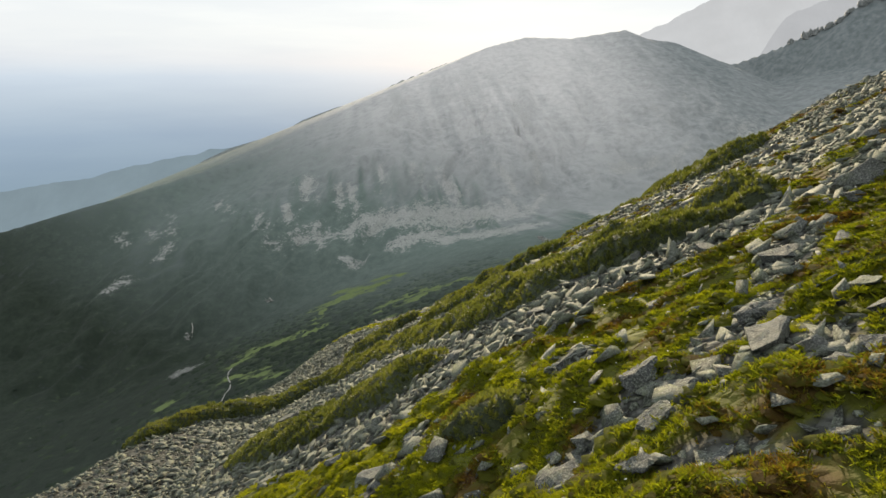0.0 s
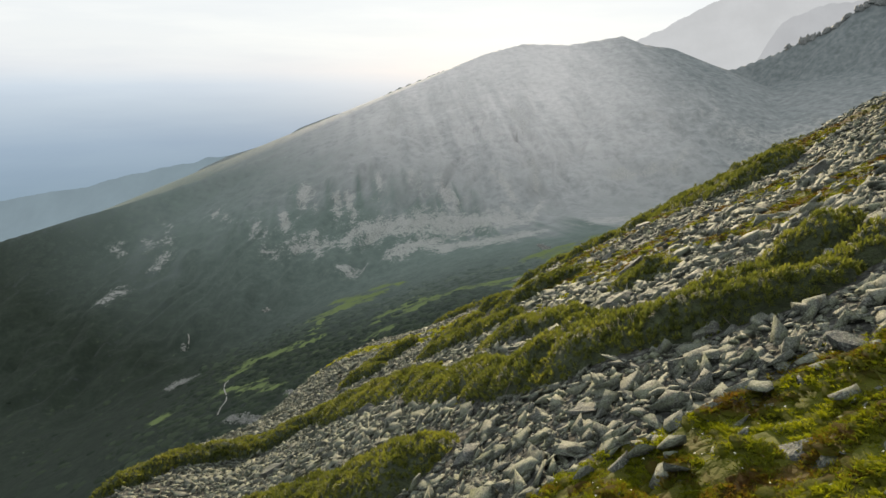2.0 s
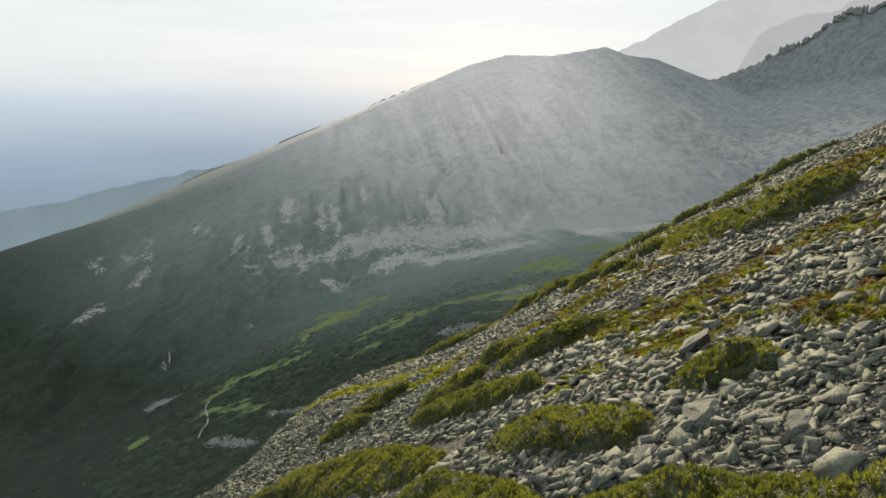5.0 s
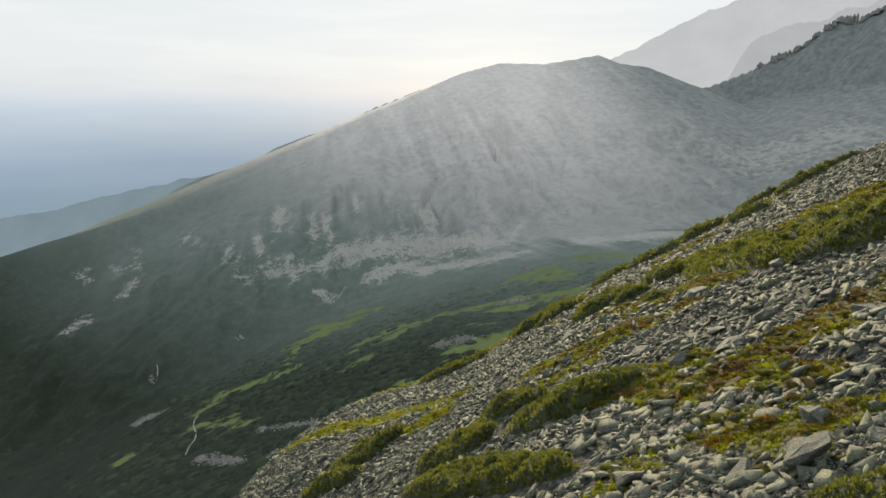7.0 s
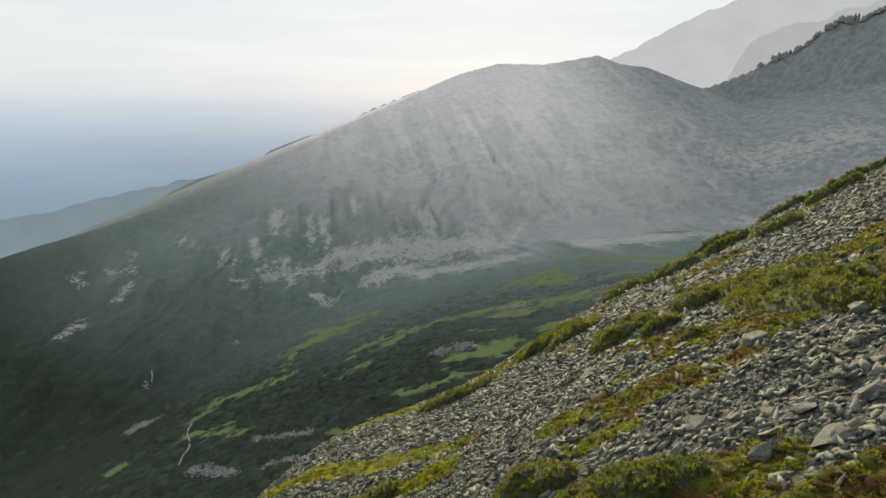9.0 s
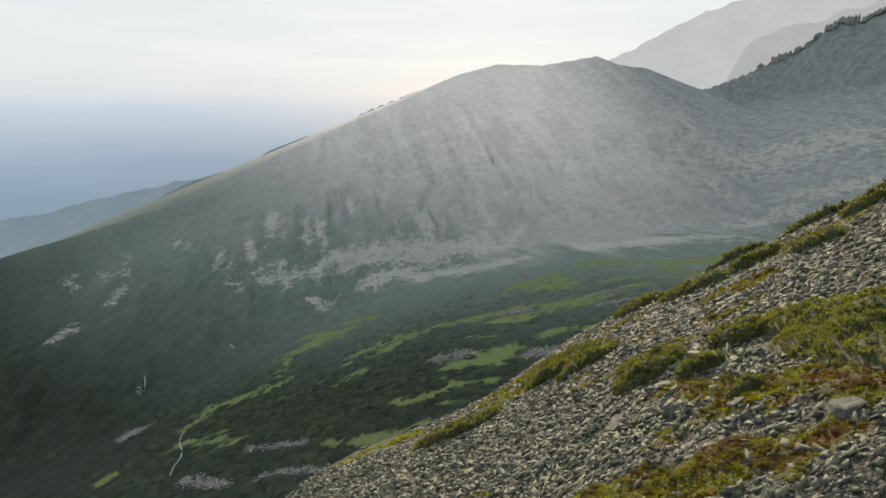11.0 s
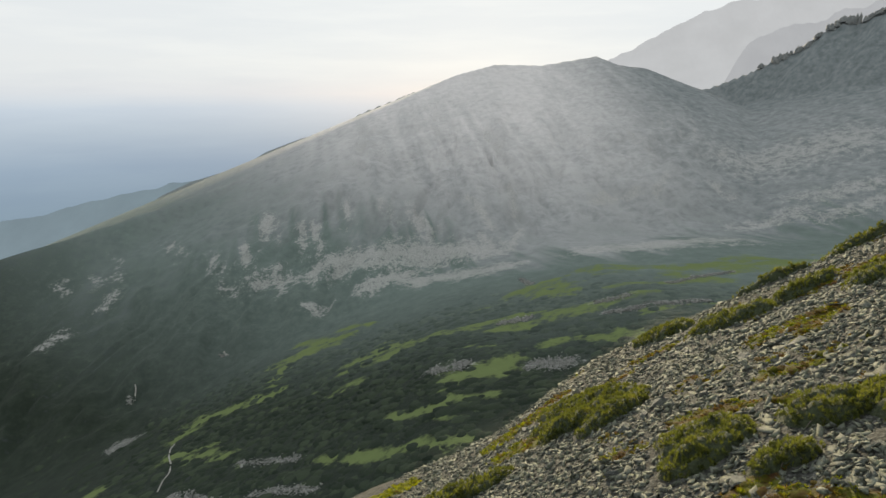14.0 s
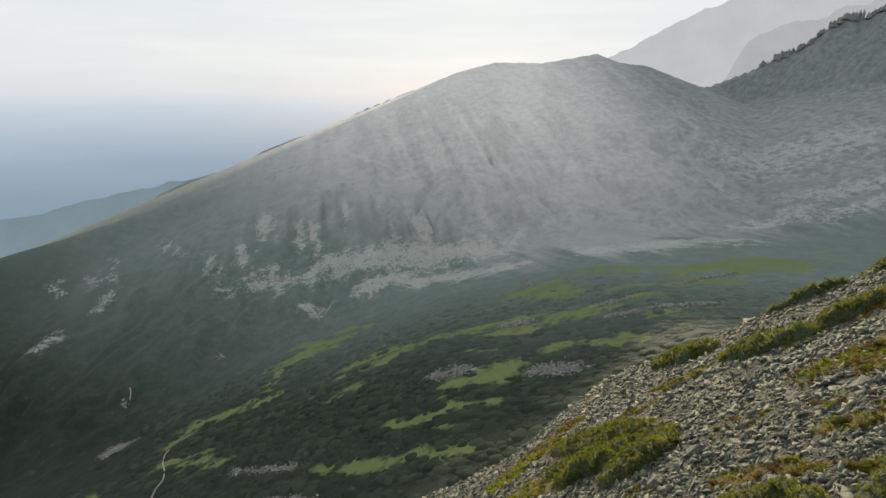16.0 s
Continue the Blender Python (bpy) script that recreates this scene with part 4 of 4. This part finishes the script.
def dwarf_pine(k, ax, ay, bx, by, w):
    r = np.random.default_rng(900 + k)
    L, a = math.hypot(bx - ax, by - ay), math.atan2(by - ay, bx - ax)
    cx, cy = (ax + bx) / 2, (ay + by) / 2
    far = math.hypot(cx - 1, cy + 12)
    tall = 0.66 + 0.28 * w + 0.007 * far
    ra, rb = L / 2 + 0.7 * w, 1.05 * w

    def on(rr, th):
        wob = 1 + 0.22 * fbm(np.cos(th) * 1.6 + k * 7.1, np.sin(th) * 1.6, 3, 120)
        u, v = ra * rr * wob * np.cos(th), rb * rr * wob * np.sin(th)
        x, y = cx + u * math.cos(a) - v * math.sin(a), cy + u * math.sin(a) + v * math.cos(a)
        lump = 0.72 + 0.42 * fbm(x / 0.9, y / 0.9, 3, 130 + k)
        return x, y, ground_height(x, y) + tall * np.sqrt(np.clip(1.02 - rr ** 2.4, 0, 1)) * lump

    thing = tagged(new("dwarf_pine"), "low spreading green dwarf pine thicket among granite stones", "dwarf pine", "dwarf pines on the slope")
    thing.location = (cx, cy, float(ground_height(np.array([cx]), np.array([cy]))[0]))
    off = np.array(thing.location)
    # the dense inside, a mound coloured dark like the shade between the shoots
    NR, NT = 9, 40
    rr, th = np.meshgrid(np.linspace(0.02, 1.0, NR), np.linspace(0, 2 * math.pi, NT, endpoint=False), indexing="ij")
    x, y, z = on(rr, th)
    co = np.stack([x, y, z - 0.10 - 0.12 * (rr > 0.95)], -1).reshape(-1, 3) - off
    idx = np.arange(NR * NT).reshape(NR, NT)
    nxt = np.roll(idx, -1, 1)
    f = np.stack([idx[:-1], idx[1:], nxt[1:], nxt[:-1]], -1).reshape(-1, 4)
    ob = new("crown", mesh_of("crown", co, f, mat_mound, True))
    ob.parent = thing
    # needles
    area = math.pi * ra * rb
    s0 = 0.13 + 0.0022 * far
    n = int(min(3600, max(80, 1.8 * area / (s0 * s0))))
    rr, th = np.sqrt(r.random(n)) * 1.03, r.uniform(0, 6.283, n)
    x, y, z = on(rr, th)
    lean = np.clip(rr, 0, 1) ** 2 * 0.55
    dx, dy = np.cos(th + a) * lean, np.sin(th + a) * lean
    sc = s0 * r.uniform(0.8, 1.6, n)
    place = np.stack([x, y, z - 0.10], -1) - off
    me = strewn("needles", SHOOTS, r.integers(0, 5, n), place, turns(r.uniform(0, 6.28, n), -dy + r.normal(0, .2, n), dx + r.normal(0, .2, n)), np.repeat(sc[:, None], 3, 1) * (1, 1, 1.25), mat_needles)
    ob = new("needles", me)
    ob.parent = thing
    # crooked boughs that show at the rim
    for t in r.uniform(0, 6.283, 4):
        p0, p1 = on(np.array([0.7]), np.array([t])), on(np.array([1.07]), np.array([t + r.uniform(-.15, .15)]))
        p0, p1 = np.array([q[0] for q in p0]) - off - (0, 0, 0.25), np.array([q[0] for q in p1]) - off + (0, 0, r.uniform(0.05, 0.2))
        mid = (p0 + p1) / 2 + r.normal(0, 0.08, 3)
        rad = 0.025 + 0.0004 * far
        co, tri = [], []
        for q, rd in ((p0, rad), (mid, rad * 0.7), (p1, rad * 0.3)):
            co += [q + (rd, 0, 0), q + (-rd * 0.5, rd * 0.87, 0), q + (-rd * 0.5, -rd * 0.87, 0.0)]
        for st in (0, 3):
            for e in range(3):
                i, j = st + e, st + (e + 1) % 3
                tri += [(i, j, j + 3), (i, j + 3, i + 3)]
        ob = new("bough", mesh_of("bough", np.array(co), np.array(tri), mat_bark))
        ob.parent = thing
    return thing


for k, p in enumerate(PINES):
    dwarf_pine(k, *p)

# ---------------------------------------------------------------- grass


def tuft_piece(seed, blades, spread):
    r = np.random.default_rng(seed)
    co, tri = [], []
    for k in range(blades):
        a = r.uniform(0, 6.283)
        d = np.array([math.cos(a), math.sin(a), 0]) * spread * r.uniform(0.4, 1.0)
        q = np.array([-math.sin(a), math.cos(a), 0]) * 0.055
        foot = np.array([r.normal(0, 0.16), r.normal(0, 0.16), -0.1])
        h = r.uniform(0.6, 1.0)
        b = len(co)
        mid = foot + 0.4 * d + np.array([0, 0, 0.66 * h])
        tip = foot + d + np.array([0, 0, 0.92 * h])
        co += [foot, mid - q, tip, mid + q]
        tri += [(b, b + 1, b + 2), (b, b + 2, b + 3)]
    return np.array(co), np.array(tri)


TUFTS = [tuft_piece(k, 8, 0.90) for k in range(8)]
tx_, ty_, ts_ = [], [], []
for x0, x1, y0, y1, n, s in [(-6, 14, -18.5, 1, 100000, 0.098), (-12, 26, 0, 22, 34000, 0.135), (-14, 36, 20, 60, 40000, 0.20), (-30, 60, 55, 100, 26000, 0.30), (-10, 70, 95, 145, 14000, 0.38)]:
    x, y = scatter(n, x0, x1, y0, y1)
    tx_.append(x), ty_.append(y), ts_.append(s * (0.6 + 0.8 * rng.random(n)))
tx_, ty_, ts_ = np.concatenate(tx_), np.concatenate(ty_), np.concatenate(ts_)
keep = usable(tx_, ty_) & (rng.random(len(tx_)) < ease(turf_at(tx_, ty_), 0.34, 0.58)) & (strip(tx_, ty_, PINES) < 0.55)
tx_, ty_, ts_ = tx_[keep], ty_[keep], ts_[keep]
n = len(tx_)
gx, gy = slope_tilt(tx_, ty_)
tagged(new("grass", strewn("grass", TUFTS, rng.integers(0, 8, n), np.stack([tx_, ty_, ground_height(tx_, ty_)], -1),
                           turns(rng.uniform(0, 6.28, n), np.arctan(gy) * 0.5 + rng.normal(0, .15, n), -np.arctan(gx) * 0.5 + rng.normal(0, .15, n)),
                           np.repeat(ts_[:, None], 3, 1) * (1, 1, 0.9), mat_grass)),
       "tussocky yellow-green and rusty alpine grass", "grass", kind="stuff")

# mossy hummocks under the grass
mat_moss, add, link = material("mossy_turf")
geo = add("ShaderNodeNewGeometry")
across = add("ShaderNodeSeparateXYZ")
link(geo.outputs["Position"], across.inputs[0])
moss = add("ShaderNodeMapRange")
moss.inputs["From Min"].default_value, moss.inputs["From Max"].default_value = 16.0, -8.0
moss.inputs["To Min"].default_value, moss.inputs["To Max"].default_value = -0.04, 0.11
link(across.outputs[0], moss.inputs["Value"])
fine = noise_node(add, link, geo.outputs["Position"], 14.0, 4.0, 0.75)
key = arith(add, link, "ADD", arith(add, link, "MULTIPLY", noise_node(add, link, geo.outputs["Position"], 0.55, 4.0, 0.6), 0.70), arith(add, link, "MULTIPLY", geo.outputs["Random Per Island"], 0.10))
key = arith(add, link, "ADD", arith(add, link, "ADD", key, arith(add, link, "MULTIPLY", fine, 0.20)), moss.outputs[0])
bs = add("ShaderNodeBsdfPrincipled", i_Roughness=0.9)
bs.inputs["Specular IOR Level"].default_value = 0.1
link(steps(add, link, key, [(0.34, (0.055, 0.026, 0.008)), (0.43, (0.075, 0.050, 0.009)), (0.50, (0.070, 0.074, 0.008)), (0.62, (0.110, 0.120, 0.008)), (0.74, (0.155, 0.158, 0.014))]), bs.inputs["Base Color"])
bump_on(add, link, bs, fine, 1.0, 0.12)
glow = add("ShaderNodeBsdfTranslucent")
link(steps(add, link, key, [(0.34, (0.14, 0.07, 0.012)), (0.43, (0.19, 0.13, 0.012)), (0.50, (0.19, 0.21, 0.010)), (0.62, (0.27, 0.30, 0.008)), (0.74, (0.36, 0.37, 0.016))]), glow.inputs["Color"])
both = add("ShaderNodeMixShader")
both.inputs[0].default_value = 0.35
link(bs.outputs[0], both.inputs[1])
link(glow.outputs[0], both.inputs[2])
link(both.outputs[0], add("ShaderNodeOutputMaterial").inputs[0])


def hummock_piece(seed):
    """A low, uneven cushion."""
    r = np.random.default_rng(seed)
    co, tri = [(r.normal(0, 0.15), r.normal(0, 0.15), 0.62)], []
    for ring, (rad, z) in enumerate(((0.6, 0.46), (1.0, -0.15))):
        for k in range(7):
            a = 6.283 * (k + 0.5 * ring) / 7
            rr = rad * r.uniform(0.7, 1.3)
            co.append((rr * math.cos(a), rr * math.sin(a), z * r.uniform(0.6, 1.35)))
    for k in range(7):
        a, b, c, d = 1 + k, 1 + (k + 1) % 7, 8 + k, 8 + (k + 1) % 7
        tri += [(0, a, b), (a, c, b), (b, c, d)]
    return np.array(co), np.array(tri)


HUMMOCKS = [hummock_piece(40 + k) for k in range(8)]
hx, hy, hs = [], [], []
for x0, x1, y0, y1, n, sz_ in [(-6, 14, -18.5, 1, 9000, 0.13), (-12, 26, 0, 24, 7000, 0.18), (-14, 40, 22, 60, 9000, 0.28), (-26, 60, 58, 130, 9000, 0.42)]:
    x, y = scatter(n, x0, x1, y0, y1)
    hx.append(x), hy.append(y), hs.append(sz_ * (0.5 + 1.0 * rng.random(n) ** 1.5))
hx, hy, hs = np.concatenate(hx), np.concatenate(hy), np.concatenate(hs)
keep = usable(hx, hy) & (rng.random(len(hx)) < ease(turf_at(hx, hy), 0.34, 0.56)) & (strip(hx, hy, PINES) < 0.55)
hx, hy, hs = hx[keep], hy[keep], hs[keep]
n = len(hx)
gx, gy = slope_tilt(hx, hy)
tagged(new("moss", strewn("moss", HUMMOCKS, rng.integers(0, 8, n), np.stack([hx, hy, ground_height(hx, hy)], -1),
                          turns(rng.uniform(0, 6.28, n), np.arctan(gy) + rng.normal(0, .12, n), -np.arctan(gx) + rng.normal(0, .12, n)),
                          hs[:, None] * (1.15, 1.15, 0.30) * rng.uniform(0.7, 1.35, (n, 3)), mat_moss, True)),
       "yellow-green and rusty moss hummocks between the stones", "moss", kind="stuff")

fx, fy = scatter(420, 1, 14, -16, 3)
ok = turf_at(fx, fy) > 0.5
fx, fy = fx[ok], fy[ok]
petals = (np.array([(1, 0, 0), (-0.5, 0.87, 0), (-0.5, -0.87, 0), (0, 0, 0.55), (0, 0, -0.4)]), np.array([(0, 1, 3), (1, 2, 3), (2, 0, 3), (1, 0, 4), (2, 1, 4), (0, 2, 4)]))
mat_petal, add, link = material("white_petals")
bs = add("ShaderNodeBsdfPrincipled", i_Roughness=0.6)
link(steps(add, link, add("ShaderNodeNewGeometry").outputs["Random Per Island"], [(0.0, (0.60, 0.56, 0.42)), (1.0, (0.78, 0.77, 0.70))]), bs.inputs["Base Color"])
link(bs.outputs[0], add("ShaderNodeOutputMaterial").inputs[0])
n = len(fx)
tagged(new("flowers", strewn("flowers", [petals], np.zeros(n, int), np.stack([fx, fy, ground_height(fx, fy) + 0.12], -1), turns(rng.uniform(0, 6, n), rng.normal(0, 0.3, n), rng.normal(0, 0.3, n)),
                             np.repeat(rng.uniform(0.014, 0.028, n)[:, None], 3, 1), mat_petal)), "small white alpine flower heads in the grass", "flowers", kind="stuff")

# ---------------------------------------------------------------- the valley's pine heath


def clump_piece(seed):
    """A low bush seen from far off: an uneven dome."""
    r = np.random.default_rng(seed)
    co, tri = [(0, 0, 0.55)], []
    for ring, (rad, z) in enumerate(((0.55, 0.44), (1.0, -0.12))):
        for k in range(7):
            a = 6.283 * (k + 0.5 * ring) / 7
            rr = rad * r.uniform(0.75, 1.25)
            co.append((rr * math.cos(a), rr * math.sin(a), z * r.uniform(0.8, 1.25)))
    for k in range(7):
        a, b = 1 + k, 1 + (k + 1) % 7
        c, d = 8 + k, 8 + (k + 1) % 7
        tri += [(0, a, b), (a, c, b), (b, c, d)]
    return np.array(co), np.array(tri)


CLUMPS = [clump_piece(k) for k in range(6)]
vx, vy = scatter(40000, -430, 430, 175, 760)
vz = land(vx, vy)
thick = (np.interp(vx, HEATH_X, HEATH_Y) + 16 * fbm(vx / 24, vy / 24, 3, 143) > vy) & (vz - valley(vx, vy) < 45) & (near_slope(vx, vy) < vz - 6)
wx, wy = vx + 5 * fbm(vx / 25, vy / 25, 3, 81), vy + 5 * fbm(vx / 25, vy / 25, 3, 82)
bare = np.maximum((0.85 + 0.75 * fbm(vx / 11, vy / 8, 3, 145)) * strip(wx, wy, MEADOWS, 0.8), np.maximum(np.maximum(strip(vx, vy, STONY, 2.2), strip(vx, vy, TRAILS, 2.6)), 0.8 * strip(wx, wy, SCREE_FANS)))
isle = fbm(vx / 9, vy / 7, 3, 144)
keep = thick & (rng.random(len(vx)) > 0.06 + 1.0 * ease(vy + 0.25 * vx, 430, 540) + 0.9 * ease(vx, -130, -260)) & (bare < 0.46 + 0.5 * ease(isle, 0.15, 0.4)) & (glades(vx, vy) < 0.6 + 0.5 * isle) & (fbm(vx / 34, vy / 16, 4, 141) > -0.42)
vx, vy, vz = vx[keep], vy[keep], vz[keep]
n = len(vx)
vgx, vgy = slope_tilt(vx, vy)
vs_ = 1.1 + 2.9 * rng.random(n) ** 1.6
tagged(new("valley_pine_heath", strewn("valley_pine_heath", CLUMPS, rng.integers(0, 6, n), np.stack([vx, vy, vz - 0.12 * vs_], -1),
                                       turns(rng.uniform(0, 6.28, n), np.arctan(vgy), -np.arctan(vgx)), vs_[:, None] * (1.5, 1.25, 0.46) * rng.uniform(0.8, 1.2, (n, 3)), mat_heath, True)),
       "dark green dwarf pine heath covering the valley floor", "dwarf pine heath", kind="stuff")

# ---------------------------------------------------------------- stone fields in the valley, pinnacles on the ridge
mat_field = stone_material("pale_field_stone", True, [(0.0, (0.20, 0.20, 0.185)), (0.5, (0.32, 0.32, 0.30)), (1.0, (0.46, 0.45, 0.42))], (0.20, 0.21, 0.16))
sx, sy = [], []
for ax, ay, bx, by, w in STONY:
    k = int(30 + 4.0 * (math.hypot(bx - ax, by - ay) + 2 * w) * w)
    t, side = rng.random(k), rng.normal(0, 0.62 * w, k)
    ln = max(math.hypot(bx - ax, by - ay), 0.1)
    sx.append(ax + t * (bx - ax) - side * (by - ay) / ln + rng.normal(0, 1.2, k))
    sy.append(ay + t * (by - ay) + side * (bx - ax) / ln + rng.normal(0, 1.2, k))
sx, sy = np.concatenate(sx), np.concatenate(sy)
n = len(sx)
ss = 0.30 + 0.75 * rng.random(n) ** 2.0
tagged(new("valley_stones", strewn("valley_stones", LIB, rng.integers(0, len(LIB), n), np.stack([sx, sy, ground_height(sx, sy) + 0.35 * ss], -1),
                                   turns(rng.uniform(0, 6.28, n), rng.normal(0, 0.3, n), rng.normal(0, 0.3, n)), ss[:, None] * rng.uniform(0.8, 1.3, (n, 3)), mat_field)),
       "pale boulder fields and stream stones in the heath", "stones", kind="stuff")

mat_ridge = stone_material("ridge_rock", True, [(0.0, (0.16, 0.17, 0.17)), (0.5, (0.19, 0.198, 0.197)), (1.0, (0.22, 0.225, 0.22))], (0.19, 0.20, 0.19))


def pinnacle_piece(seed):
    """A leaning, broken rock tooth."""
    r = np.random.default_rng(seed)
    co, tri = [], []
    for ring, (rad, z) in enumerate(((1.0, -0.6), (0.72, 0.15), (0.40, 0.62))):
        for i in range(6):
            a = 6.283 * (i + 0.4 * ring) / 6
            rr = rad * r.uniform(0.65, 1.25)
            co.append((rr * math.cos(a) + 0.12 * ring, rr * math.sin(a), z + r.uniform(-0.10, 0.14)))
    co.append((0.30 + r.uniform(-0.15, 0.15), r.uniform(-0.15, 0.15), 1.0))
    for ring in (0, 6):
        for i in range(6):
            a, b, c, d = ring + i, ring + (i + 1) % 6, ring + 6 + i, ring + 6 + (i + 1) % 6
            tri += [(a, b, c), (b, d, c)]
    tri += [(12 + i, 12 + (i + 1) % 6, 18) for i in range(6)]
    return np.array(co), np.array(tri)


TEETH = [pinnacle_piece(k) for k in range(7)]
k = 80
t = np.sort(rng.uniform(0, 1, k)) * 9 + 17.6
px = np.interp(t, np.arange(len(CREST)), [p[0] for p in CREST])
py = np.interp(t, np.arange(len(CREST)), [p[1] for p in CREST]) + rng.normal(-1, 2, k)
pw = rng.uniform(4, 8, k)
ph = 4 + 30 * np.clip(fbm(px / 20, px * 0, 3, 171), 0, 1) * ease(px, 560, 690) + 3 * rng.random(k)
tagged(new("ridge_pinnacles", strewn("ridge_pinnacles", TEETH, rng.integers(0, 7, k), np.stack([px, py, ground_height(px, py)], -1),
                                     turns(rng.uniform(0, 6.28, k), rng.normal(0, 0.1, k), rng.normal(0, 0.1, k)), np.stack([pw, pw, ph], -1), mat_ridge)),
       "jagged dark rock pinnacles along a mountain ridge", "rock pinnacles", kind="stuff")
